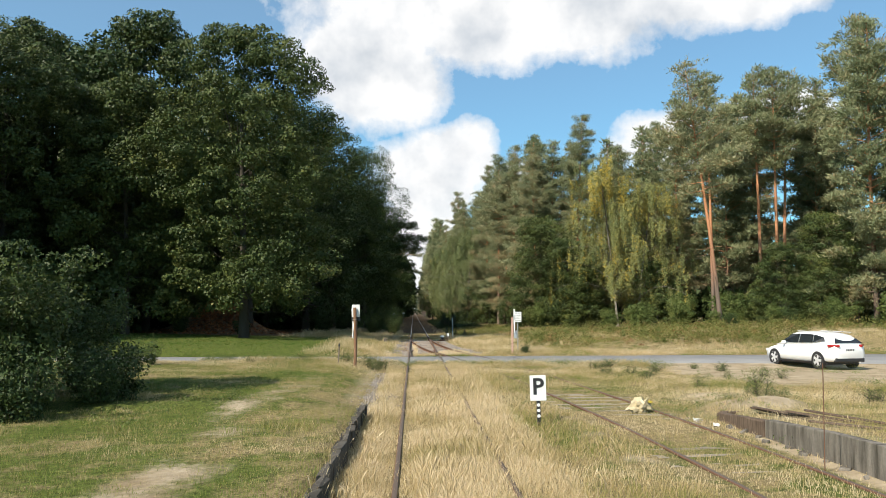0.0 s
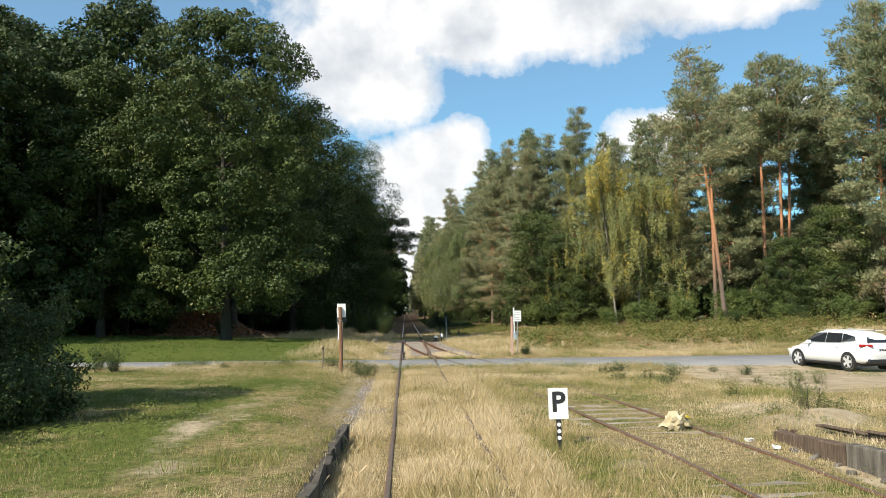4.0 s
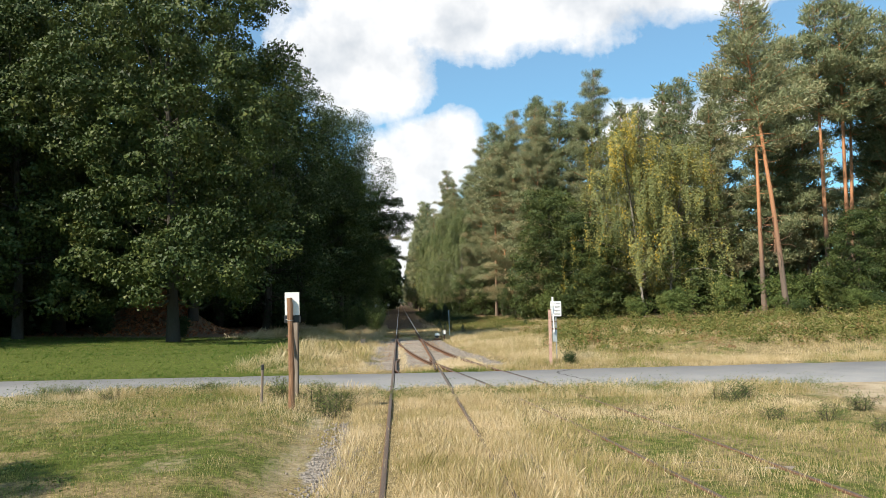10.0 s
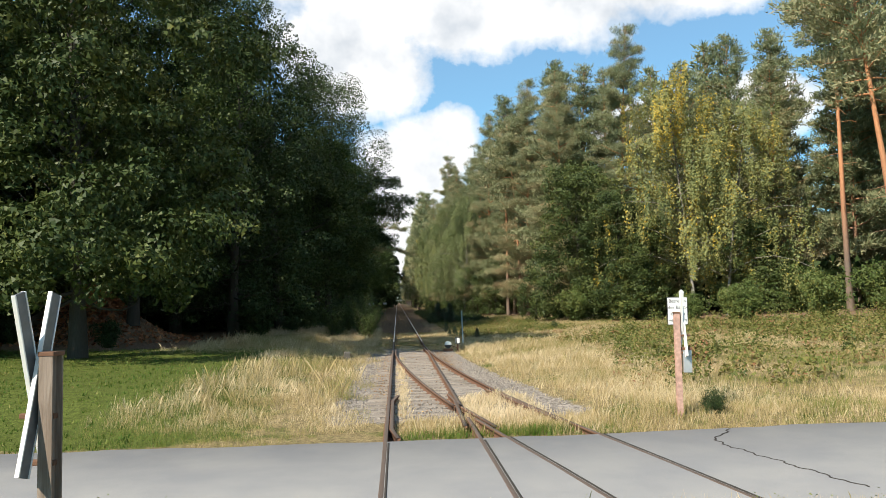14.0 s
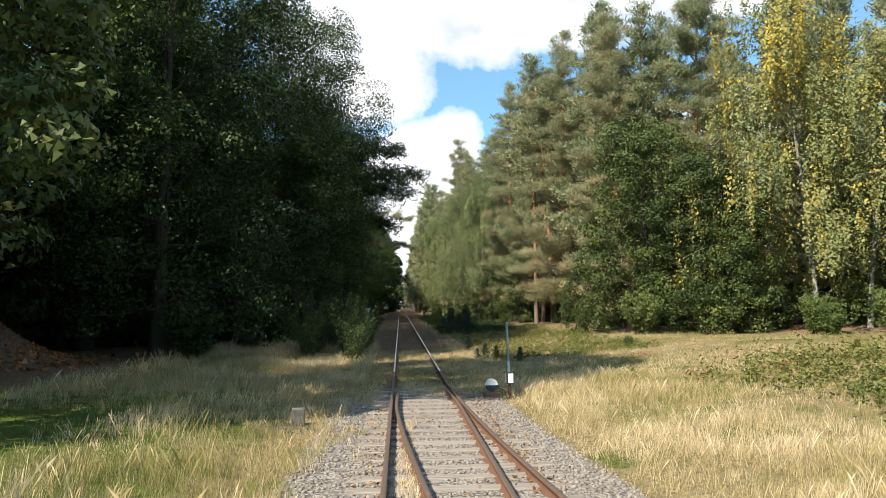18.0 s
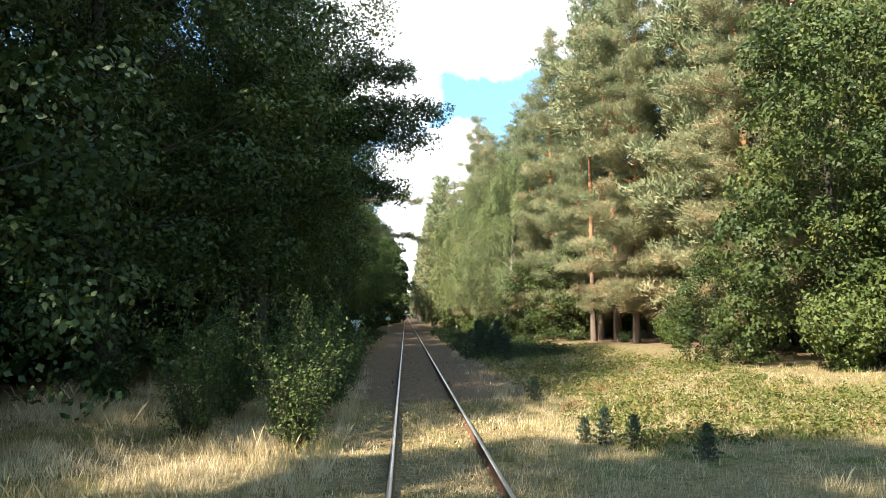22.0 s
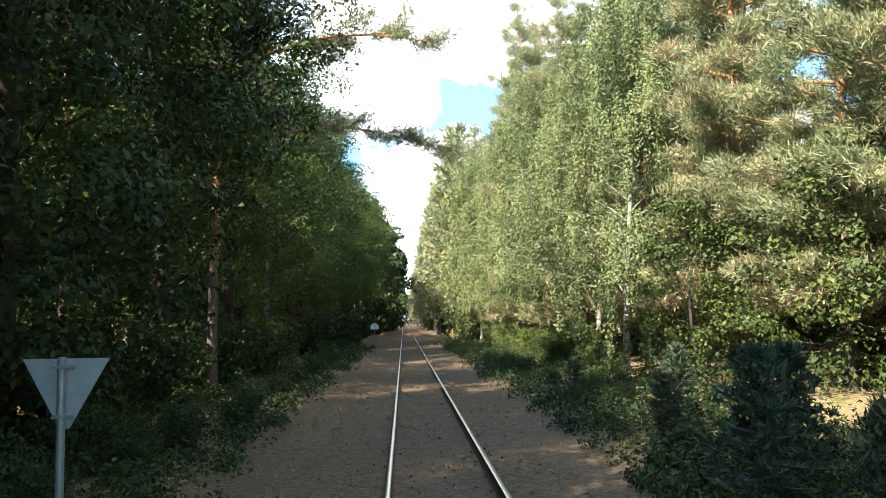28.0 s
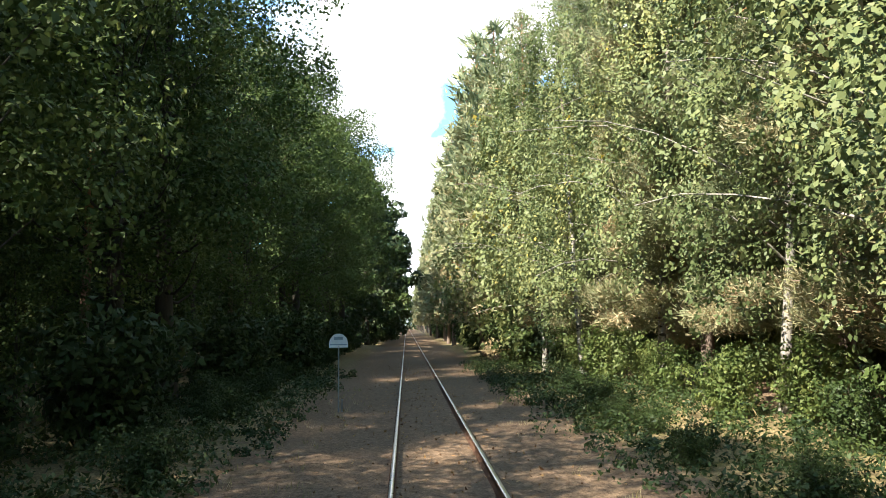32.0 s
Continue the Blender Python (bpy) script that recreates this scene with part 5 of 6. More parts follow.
grass(112, 9000, area(0.7, 2.4, 39.0, 43.5), lambda x, y: 0.2 + 0.1 * wob(x, y, 3), lambda x, y: 0.86 + 0.1 * wob(x, y, 2), "dry pinkish straw round the crossing nose", 8, 0.0048, 0.2)
grass(110, 40000, area(-9, 9, 30.6, 33.0), lambda x, y: 0.23 + 0.14 * wob(x, y, 2), lambda x, y: 0.62 + 0.4 * wob(x, y, 1.6), "rank grass along the road's edge", 9, 0.0038, 0.15)

# low heath plants on the meadow and in the wood's edge


def heath(seed, count, spread, size, top, mat, label, tint=0.5):
    """Low domed clumps of small leaves."""
    rng = np.random.default_rng(seed)
    cx, cy = spread(rng, count // 70)
    rr = rng.uniform(0.15, 0.5, len(cx))
    d = rng.normal(size=(len(cx) * 70, 3))
    d /= np.linalg.norm(d, axis=1)[:, None]
    d[:, 2] = np.abs(d[:, 2])
    k = np.repeat(np.arange(len(cx)), 70)
    x, y = cx[k] + d[:, 0] * rr[k], cy[k] + d[:, 1] * rr[k]
    z = ground_z(x, y) + d[:, 2] * top * rr[k] * 2 * rng.uniform(0.45, 1, len(k))
    v, q = facets(np.stack([x, y, z], 1), d + np.array([0, 0, 0.4]), np.full(len(k), size), rng, 0.6, 0.6)
    tn = tinted(v, tint + np.random.default_rng(seed + 5).normal(size=len(cx))[k] * 0.2, rng, 0.12)
    tagged(new("low_plants", mesh_from("low_plants", v, q, [mat], False, tn)), label, "low plants", kind="stuff")


heath(121, 60000, masked(3.5, 30, 40, 90, lambda x, y: ease(0.1, 0.6, wob(x + 3, y, 1.3)) * ease(29, 22, x + (y - 60) * 0.45)), 0.055, 0.5, HEATH, "brown and green heath plants in the meadow", 0.68)
heath(122, 50000, masked(-8, -2.8, 84, 160, lambda x, y: ease(-2.8, -3.8, x) + 0 * y, 1.5), 0.085, 0.6, LEAF_SHADED, "low dark green plants on the shaded verge", 0.5)
heath(123, 30000, masked(2.6, 10, 72, 104, lambda x, y: ease(2.6, 3.6, x) * 0.8 + 0 * y, 1.4), 0.07, 0.5, HEATH, "low heath plants on the verge", 0.35)
heath(128, 60000, masked(2.3, 8.5, 98, 165, lambda x, y: ease(2.3, 3.2, x) * ease(8.5, 7, x) + 0 * y, 1.5), 0.08, 0.75, LEAF_SHADED, "dark low bushes along the shaded verge", 0.5)
heath(127, 70000, masked(5.5, 36, 41.5, 62, lambda x, y: ease(-0.5, 0.4, wob(x + 3, y, 1.0)) * ease(34, 28, x + (y - 50) * 0.6) * ease(5, 9, x)), 0.09, 1.1, HEATH, "rough olive brambles and heath along the bank", 0.45)
heath(124, 30000, area(-9, 10, 30.8, 32.4), 0.026, 0.5, LEAF_DECID, "weeds at the edge of the road", 0.6)
heath(125, 30000, masked(4, 16, 12, 31, lambda x, y: ease(0.2, 0.7, wob(x, y, 1.6)) + 0 * x), 0.03, 0.4, LEAF_DECID, "green weeds round the siding", 0.6)
heath(126, 4000, area(-6.2, -4.4, 13, 33), 0.04, 0.3, LEAF_DECID, "low weeds in the platform grass", 0.6)

# brown fallen leaves along the switch
rng = np.random.default_rng(131)
lx = np.concatenate([rng.normal(1.25, 0.22, 700), rng.normal(-1.0, 0.15, 350), rng.uniform(-0.6, 0.6, 250)])
ly = np.concatenate([rng.uniform(50, 61, 700), rng.uniform(44, 58, 350), rng.uniform(40, 60, 250)])
lv, lq = rhombs(np.stack([lx, ly, ground_z(lx, ly) + 0.025], 1), np.full(len(lx), 0.045), rng, 3.0, 0, 0.8)
FALLEN = leaf_material("fallen_leaves", [(0.0, (0.14, 0.07, 0.03)), (0.5, (0.32, 0.18, 0.07)), (1.0, (0.5, 0.32, 0.12))], 0.1)
tagged(new("fallen_leaves", mesh_from("fallen_leaves", lv, lq, [FALLEN], False, tinted(lv, 0.3, rng, 0.25))), "brown fallen leaves lying along the switch rails", "leaves", kind="stuff")
mx, my = rng.normal(-17.8, 2.2, 5200), rng.normal(69.2, 2.0, 5200)
RUSTY_LEAVES = leaf_material("rust_brown_leaves", [(0.0, (0.16, 0.055, 0.025)), (0.5, (0.4, 0.16, 0.07)), (1.0, (0.6, 0.3, 0.14))], 0.1)
lv, lq = rhombs(np.stack([mx, my, ground_z(mx, my) + 0.05], 1), np.full(len(mx), 0.22), rng, 1.5, 0, 0.8)
tagged(new("fallen_leaves", mesh_from("fallen_leaves", lv, lq, [RUSTY_LEAVES], False, tinted(lv, 0.45, rng, 0.25))), "rust-brown leaves and brush heaped on a mound", "leaves", kind="stuff")


# twigs, leaves and clods scattered on the bed of the line in the wood
n_l = 9000
sx = rng.normal(0, 1.25, n_l)
sy = 63 + 105 * rng.uniform(0, 1, n_l) ** 1.3
sx = np.where(np.abs(np.abs(sx) - 0.75) < 0.07, sx + 0.16, sx)
lv, lq = rhombs(np.stack([sx, sy, ground_z(sx, sy) + 0.012], 1), rng.uniform(0.02, 0.075, n_l), rng, 2.5, 0, 0.6)
tagged(new("leaf_litter", mesh_from("leaf_litter", lv, lq, [FALLEN], False, tinted(lv, 0.3, rng, 0.35))), "brown leaf litter and twigs on the sandy track bed", "leaves", kind="stuff")


# ballast stones beside the switch
def pebble(seed):
    r = random.Random(seed)
    bm = bmesh.new()
    bmesh.ops.create_icosphere(bm, subdivisions=1, radius=1)
    for v in bm.verts:
        v.co *= r.uniform(0.7, 1.15)
    co = np.array([v.co[:] for v in bm.verts])
    fc = np.array([[v.index for v in f.verts] for f in bm.faces])
    bm.free()
    return co, fc


BALLAST, n = material("ballast_stone")
t = n.add("ShaderNodeAttribute", attribute_name="tint").outputs["Fac"]
g = n.noise(world_place(n), 40.0, 3.0)
surface(n, n.mix(n.math("MULTIPLY", n.math("ADD", t, g), 0.55), (0.085, 0.073, 0.063), (0.33, 0.29, 0.25)), 0.9)
co, fc = pebble(4)
rng = np.random.default_rng(141)
cnt = 9600
bx = np.concatenate([rng.uniform(-2.1, -0.82, cnt // 3), rng.uniform(0.9, 1.9, cnt // 3), rng.uniform(-0.7, 0.7, cnt // 3)])
by = np.concatenate([rng.uniform(42, 61, cnt // 3), rng.uniform(44, 61, cnt // 3), rng.uniform(40, 62, cnt // 3)])
bx[cnt // 3:2 * cnt // 3] += siding(by[cnt // 3:2 * cnt // 3])
keep = (np.abs((by - 40.2 + 0.32) % 0.64 - 0.32) > 0.15) | (np.abs(bx) > 1.15 + siding(by))
bx, by = bx[keep], by[keep]
sz = rng.uniform(0.018, 0.042, len(bx))
rot = rng.normal(size=(len(bx), 3, 3))
rot = np.linalg.qr(rot)[0]
pv = np.einsum("nij,kj->nki", rot, co) * sz[:, None, None] * np.array([1, 1, 0.75]) + np.stack([bx, by, ground_z(bx, by) + 0.004], 1)[:, None]
pq = (fc[None] + np.arange(len(bx))[:, None, None] * len(co)).reshape(-1, 3)
tagged(new("ballast", mesh_from("ballast", pv.reshape(-1, 3), pq, [BALLAST], False, np.repeat(rng.uniform(0, 1, len(bx)), len(co)))), "grey broken-stone ballast round the sleepers", "ballast", kind="stuff")

cnt = 3600
bx = np.concatenate([rng.normal(-1.42, 0.2, cnt * 2 // 3), rng.normal(1.22, 0.16, cnt // 3)])
by = np.concatenate([rng.uniform(16.8, 28, cnt * 2 // 3), rng.uniform(14.5, 25, cnt // 3)])
sz = rng.uniform(0.012, 0.032, len(bx))
rot = np.linalg.qr(rng.normal(size=(len(bx), 3, 3)))[0]
pv = np.einsum("nij,kj->nki", rot, co) * sz[:, None, None] + np.stack([bx, by, ground_z(bx, by) + 0.004], 1)[:, None]
pq = (fc[None] + np.arange(len(bx))[:, None, None] * len(co)).reshape(-1, 3)
tagged(new("gravel", mesh_from("gravel", pv.reshape(-1, 3), pq, [BALLAST], False, np.repeat(rng.uniform(0, 1, len(bx)), len(co)))), "brown-grey gravel showing through grass beside the rail", "gravel", kind="stuff")

# ---------------- platform edge and loading ramp ----------------
platform_edge = thing("platform_edge", label="crumbling low stone edge of the old platform", category="platform edge", kind="structure")
pe = random.Random(5)
yy = -4.0
while yy < 16.0:
    ln = pe.uniform(0.35, 0.8)
    if yy + ln > 16.15:
        ln = 16.15 - yy
    bm = box((0.13, ln - 0.015, 0.5), (0, 0, 0), 0.02, 2)
    for v in bm.verts:
        v.co += Vector((pe.uniform(-0.025, 0.025), pe.uniform(-0.01, 0.01), pe.uniform(-0.035, 0.015)))
    part("stone", bm, SHADED_STONE, platform_edge, at=pose(-1.58 + pe.uniform(-0.02, 0.02), yy + ln / 2, 0.03 + pe.uniform(-0.03, 0.01), 0, pe.uniform(-5, 3), pe.uniform(-2, 2)))
    yy += ln

ramp = thing("loading_ramp", label="grey stained concrete wall of a low loading ramp", category="ramp", kind="structure")


def wall_piece(y0, y1, drop, x_jit, bevel=0.012):
    """A length of wall whose top follows the ramp."""
    bm = box((0.16, y1 - y0 - 0.006, 1.0), (0, (y0 + y1) / 2, 0), bevel, 2)
    for v in bm.verts:
        top = v.co.z > 0
        v.co.z = float(RAMP_TOP(v.co.y)) + 0.03 - drop + pe.uniform(-0.012, 0.008) + (v.co.z - 0.5) if top else v.co.z * 0.0 - 0.35
        v.co.x += pe.uniform(-x_jit, x_jit)
    return bm


for y1_ in np.arange(13.4, -6, -2.1):
    part("wall_panel", wall_piece(y1_ - 2.1, y1_, 0.0, 0.005), CONCRETE, ramp, at=pose(5.7, 0, 0))
for i, y0 in enumerate((13.42, 14.1, 14.8)):
    part("timber", wall_piece(y0, y0 + 0.68, 0.02 + 0.015 * i, 0.012, 0.02), ROTTEN, ramp, "rotten brown timber edge", at=pose(5.68, 0, 0, 0, 0, 0))
part("end_wall", box((1.4, 0.16, 0.5), (6.4, 15.5, -0.07), 0.03, 2), ROTTEN, ramp)
for i in range(9):
    part("rubble_stone", box((pe.uniform(0.06, 0.2), pe.uniform(0.06, 0.18), pe.uniform(0.05, 0.1)), (0, 0, 0), 0.02, 2), CONCRETE, ramp, at=pose(5.5 + pe.uniform(-0.12, 0.1), 14.6 - i * 0.55, float(ground_z(5.5, 14.6 - i * 0.55)) + 0.01, pe.uniform(-20, 20), pe.uniform(-20, 20), pe.uniform(0, 90)))
# old bars and boards dumped on the ramp
for x, y, ln, a in ((6.6, 13.9, 2.2, 28), (6.9, 13.4, 1.8, 36), (6.4, 14.4, 1.5, 20), (7.3, 12.8, 2.6, 33), (6.5, 12.4, 1.1, 60)):
    brd = thing("old_board", pose(x, y, float(ground_z(x, y)) + 0.05, 3, 2, a), "weathered brown board lying on the loading ramp", "board", "boards dumped on the ramp")
    part("plank", box((0.09, ln, 0.035), (0, 0, 0), 0.006, 1), ROTTEN, brd)
for x, y, a in ((5.25, 15.6, 20), (5.35, 14.9, 70)):
    sc = thing("paper_scrap", pose(x, y, float(ground_z(x, y)) + 0.03, 8, 5, a), "crumpled white paper scrap in the grass", "litter", "paper scraps")
    bm = box((0.16, 0.1, 0.05), (0, 0, 0), 0.015, 2)
    for v in bm.verts:
        v.co += Vector((pe.uniform(-0.02, 0.02), pe.uniform(-0.02, 0.02), pe.uniform(-0.015, 0.02)))
    part("paper", bm, WHITE_PAINT, sc)

# ---------------- signs ----------------


def text_mesh(words, size, mat, thick=0.001, bold=0.0):
    """Raised letters as a mesh in the x, z plane, centred."""
    c = bpy.data.curves.new("letters", "FONT")
    c.body, c.size, c.align_x, c.align_y, c.extrude, c.resolution_u, c.offset = words, size, "CENTER", "CENTER", thick, 3, bold
    ob = bpy.data.objects.new("letters", c)
    scene.collection.objects.link(ob)
    bpy.context.view_layer.update()
    me = bpy.data.meshes.new_from_object(ob.evaluated_get(bpy.context.evaluated_depsgraph_get()))
    bpy.data.objects.remove(ob)
    me.transform(Matrix.Rotation(radians(90), 4, "X"))
    me.name = "letters"
    me.materials.clear()
    me.materials.append(mat)
    return me


gz = lambda x, y: float(ground_z(x, y))

# whistle board
P = thing("whistle_board", pose(1.93, 15.08, gz(1.93, 15.08) - 0.07, 0, -1.5, -4), "white whistle board with a black letter on a short post", "railway sign")
part("post", box((0.075, 0.05, 0.62), (0, 0.03, 0.24), 0.004), BLACK_PAINT, P)
part("board", box((0.315, 0.012, 0.49), (0, -0.005, 0.80), 0.006), WHITE_PAINT, P)
part("letter", text_mesh("P", 0.44, BLACK_PAINT, 0.002, 0.011), None, P, "black letter P", at=pose(0.0, -0.014, 0.815))
for i in range(3):
    part("white_dot", rod(0.032, (0, 0.006, 0.47 - i * 0.105), (0, -0.002, 0.47 - i * 0.105), seg=16), WHITE_PAINT, P)


def cross_arm(length, width=0.105):
    """A folded board of a crossing sign: pale face, dark back edge, red ends."""
    bm = extrude_outline([(-width / 2, -length / 2), (width / 2, -length / 2), (width / 2, length / 2), (-width / 2, length / 2)], 0.02, bevel=0.004)
    return bm


def crossing_sign(m, label, arm_mat, post_mat):
    t = thing("crossing_sign", m, label, "crossing sign", "level crossing signs")
    bm = box((0.095, 0.012, 2.1), (0, -0.055, 0.85), 0.003)
    box((0.095, 0.012, 2.1), (0, 0.055, 0.85), 0.003, bm=bm)
    box((0.012, 0.1, 2.1), (0, 0, 0.85), 0.0, bm=bm)
    part("post", bm, post_mat, t, "faded steel post")
    part("post_cap", box((0.11, 0.13, 0.03), (0, 0, 1.905), 0.006), RUST, t)
    for s in (-1, 1):
        a = part("arm", cross_arm(1.2), arm_mat, t, "board of the crossing sign", at=pose(-0.1, 0.0, 1.72, 0, 0, 90) @ pose(0, -0.02 * s, 0, 0, 16 * s, 0))
        for e in (-1, 1):
            part("edge_strip", box((0.012, 0.03, 1.2), (0.053 * e, 0, 0), 0.003), WHITE_PAINT, a)
    for z in (1.5, 1.2):
        part("bracket", box((0.24, 0.05, 0.035), (-0.1, 0.03, z), 0.008), RUST, t)
    return t


crossing_sign(pose(-2.78, 30.3, gz(-2.78, 30.3) - 0.15, 0, 0, -8), "weathered level crossing sign with crossed grey boards on a brown post", WEATHERED, POST_PALE)
right_sign = crossing_sign(pose(4.44, 38.6, -0.03, 0, 0, 172), "level crossing sign with crossed white boards on a peeling red post", WHITE_PAINT, FADED_RED)

bx_ = part("switch_box", box((0.15, 0.12, 0.4), (-0.15, 0.02, 1.05), 0.012), SIGN_BACK, right_sign, "weathered pale box")
part("box_lid", box((0.17, 0.14, 0.05), (-0.15, 0.02, 1.27), 0.008), RUST, bx_)

# white board on an old wooden pole
wp = thing("signal_board", pose(-2.69, 28.9, gz(-2.69, 28.9), 0, -0.6, 2), "plain white board and black plate on a cracked brown wooden pole", "railway sign")
bm = rod(0.062, (0, 0, -0.1), (0, 0, 2.2), 0.056, 12)
bmesh.ops.subdivide_edges(bm, edges=[e for e in bm.edges if abs(e.verts[0].co.z - e.verts[1].co.z) > 1], cuts=10)
for v in bm.verts:
    v.co += Vector((pe.uniform(-0.006, 0.006), pe.uniform(-0.006, 0.006), 0)) + Vector((0.012 * math.sin(v.co.z * 1.7), 0, 0))
part("pole", bm, POST_WOOD, wp)
part("board", box((0.29, 0.02, 0.46), (0.03, 0.085, 2.08), 0.006), WHITE_PAINT, wp)
part("lower_plate", box((0.33, 0.02, 0.14), (0.03, 0.085, 1.77), 0.004), BLACK_PAINT, wp)
for i in range(3):
    part("mark", box((0.018, 0.004, 0.014), (-0.09 + i * 0.024, 0.073, 1.765), 0.0), WHITE_PAINT, wp)
part("wire_band", rod(0.064, (0, 0, 1.745), (0, 0, 1.757), seg=14), GREY_STEEL, wp)

# grey marker stakes in the grass
for x, y, h in ((-3.35, 29.3, 0.8),):
    st = thing("stake", pose(x, y, gz(x, y), 0, 2, 0), "weathered grey wooden stake in tall grass", "stake", "stakes by the road")
    bm = rod(0.028, (0, 0, -0.1), (0, 0, h), 0.024, 8)
    part("shaft", bm, POST_PALE, st)
    part("top_band", rod(0.034, (0, 0, h - 0.12), (0, 0, h - 0.02), 0.03, 8), BLACK_PAINT, st)

# warning notice
ws = thing("warning_notice", pose(4.87, 39.7, gz(4.87, 39.7), 0, 0, -3), "white warning notice with black German lettering on a grey post", "notice")
part("post", rod(0.025, (0, 0.03, -0.1), (0, 0.03, 1.95), seg=10), GREY_STEEL, ws)
part("border", box((0.40, 0.012, 0.54), (0, 0.0, 1.79), 0.006), BLACK_PAINT, ws)
part("board", box((0.375, 0.008, 0.515), (0, -0.005, 1.79), 0.004), WHITE_PAINT, ws)
for i, wd in enumerate(("Betreten", "der Bahn-", "anlagen", "verboten")):
    part("text_line", text_mesh(wd, 0.095, BLACK_PAINT), None, ws, at=pose(0.0, -0.011, 1.98 - i * 0.122))

# triangular board, seen from behind
tr = thing("triangle_board", pose(-3.02, 98.35, gz(-3.02, 98.35) + 0.15, 0, 0, 2), "bare grey back of a triangular board on a steel tube", "railway sign")
part("tube", rod(0.03, (0, -0.03, -0.3), (-0.02, -0.03, 1.93), seg=14), GREY_STEEL, tr)
part("board", extrude_outline([(-0.31, 1.92), (0.31, 1.92), (0.035, 1.41), (-0.035, 1.41)], 0.006), SIGN_BACK, tr)
for z in (1.86, 1.5):
    cl = part("clamp", box((0.15, 0.03, 0.03), (0, -0.045, z), 0.006), GREY_STEEL, tr)
    for s in (-1, 1):
        part("bolt", rod(0.011, (0.06 * s, -0.055, z), (0.06 * s, -0.078, z), seg=8), GREY_STEEL, cl)

# round-topped distance board
kb = thing("distance_board", pose(-2.38, 142, gz(-2.38, 142) + 0.18, 0, 0, 1), "round-topped white board with a dark band on a thin post", "railway sign")
part("post", rod(0.02, (0, 0.015, -0.3), (0, 0.015, 1.6), seg=10), GREY_STEEL, kb)
arc = [(0.255 * math.cos(a), 1.67 + 0.27 * math.sin(a)) for a in np.linspace(0, math.pi, 18)]
part("board", extrude_outline([(0.255, 1.56), *arc, (-0.255, 1.56)], 0.008), WHITE_PAINT, kb)
part("band", box((0.46, 0.004, 0.03), (0, -0.006, 1.64)), BLUE_GREY, kb)
part("plate_bar", box((0.24, 0.004, 0.075), (0, -0.006, 1.81)), BLUE_GREY, kb)
part("foot_peg", rod(0.018, (0.09, 0.1, -0.3), (0.09, 0.1, 0.16), seg=8), GREY_STEEL, kb)

# pale post by the switch
bp = thing("marker_post", pose(2.75, 63.9, gz(2.75, 63.9), 0, -1.5, 0), "thin pale blue-grey metal post with a worn white foot", "post")
part("tube", rod(0.035, (0, 0, 0.5), (0, 0, 1.75), seg=12), BLUE_GREY, bp)
part("foot", rod(0.037, (0, 0, -0.1), (0, 0, 0.55), seg=12), WHITE_PAINT, bp)
part("cap", rod(0.038, (0, 0, 1.74), (0, 0, 1.77), seg=12), RUST, bp)

# switch stand with its white weight and lantern
sw = thing("switch_stand", pose(1.72, 59.75, gz(1.72, 59.75), 0, 0, 0), "switch stand with a half-white round weight on its lever", "switch stand")
part("base", box((0.42, 0.3, 0.16), (0, 0, 0.05), 0.02), RUST, sw)
wt = part("weight", rod(0.155, (0, -0.05, 0.3), (0, 0.05, 0.3), seg=28), BLACK_PAINT, sw, "round weight with its upper half white")
half = [(0.157 * math.cos(a), 0.157 * math.sin(a)) for a in np.linspace(0, math.pi, 18)]
part("white_half", extrude_outline(half, 0.112), WHITE_PAINT, wt, at=pose(0, 0, 0.3))
part("lever", rod(0.018, (0.1, 0, 0.28), (0.4, 0, 0.16), seg=8), RUST, sw)
part("throw_rod", rod(0.016, (-0.25, 0, 0.0), (-1.0, 0.1, -0.02), seg=8), RUST, sw)
lt = thing("switch_lantern", pose(2.13, 59.42, gz(2.13, 59.42), 0, 0, 6), "small black switch lantern with a white pane on a rusty stem", "switch lantern")
part("stem", rod(0.035, (0, 0, -0.1), (0, 0, 0.36), seg=10), RUST, lt)
part("foot", box((0.16, 0.16, 0.08), (0, 0, 0.0), 0.015), RUST, lt)
cs = part("case", box((0.19, 0.16, 0.29), (0, 0, 0.49), 0.012), BLACK_PAINT, lt)
part("pane", box((0.13, 0.01, 0.23), (0.01, -0.082, 0.49), 0.003), WHITE_PAINT, cs, "white pane")
part("side_pane", box((0.01, 0.1, 0.23), (-0.097, 0, 0.49), 0.003), GREY_STEEL, cs)

# small concrete stone in the grass
ks = thing("marker_stone", pose(-2.54, 55.9, gz(-2.54, 55.9), 0, 0, 10), "small squared concrete stone in dry grass", "stone")
part("block", box((0.24, 0.2, 0.34), (0, 0, 0.16), 0.025), CONCRETE, ks)

# rubbish bag on the siding rail
bag = thing("rubbish_bag", pose(4.5, 17.0, gz(4.5, 17.0) + 0.02, 0, 0, 20), "crumpled cream and yellow plastic bag lying on the siding rail", "rubbish")
bm = bmesh.new()
bmesh.ops.create_icosphere(bm, subdivisions=3, radius=1)
for v in bm.verts:
    k = 1 + 0.5 * noise.noise(v.co * 2.3) + 0.35 * noise.noise(v.co * 5)
    v.co = Vector((v.co.x * 0.2 * k * (1.25 - 0.5 * v.co.z), v.co.y * 0.15 * k, max(-0.02, v.co.z * 0.19 * k + 0.12)))
part("sack", bm, PLASTIC, bag)
bm = bmesh.new()
bmesh.ops.create_icosphere(bm, subdivisions=3, radius=1)
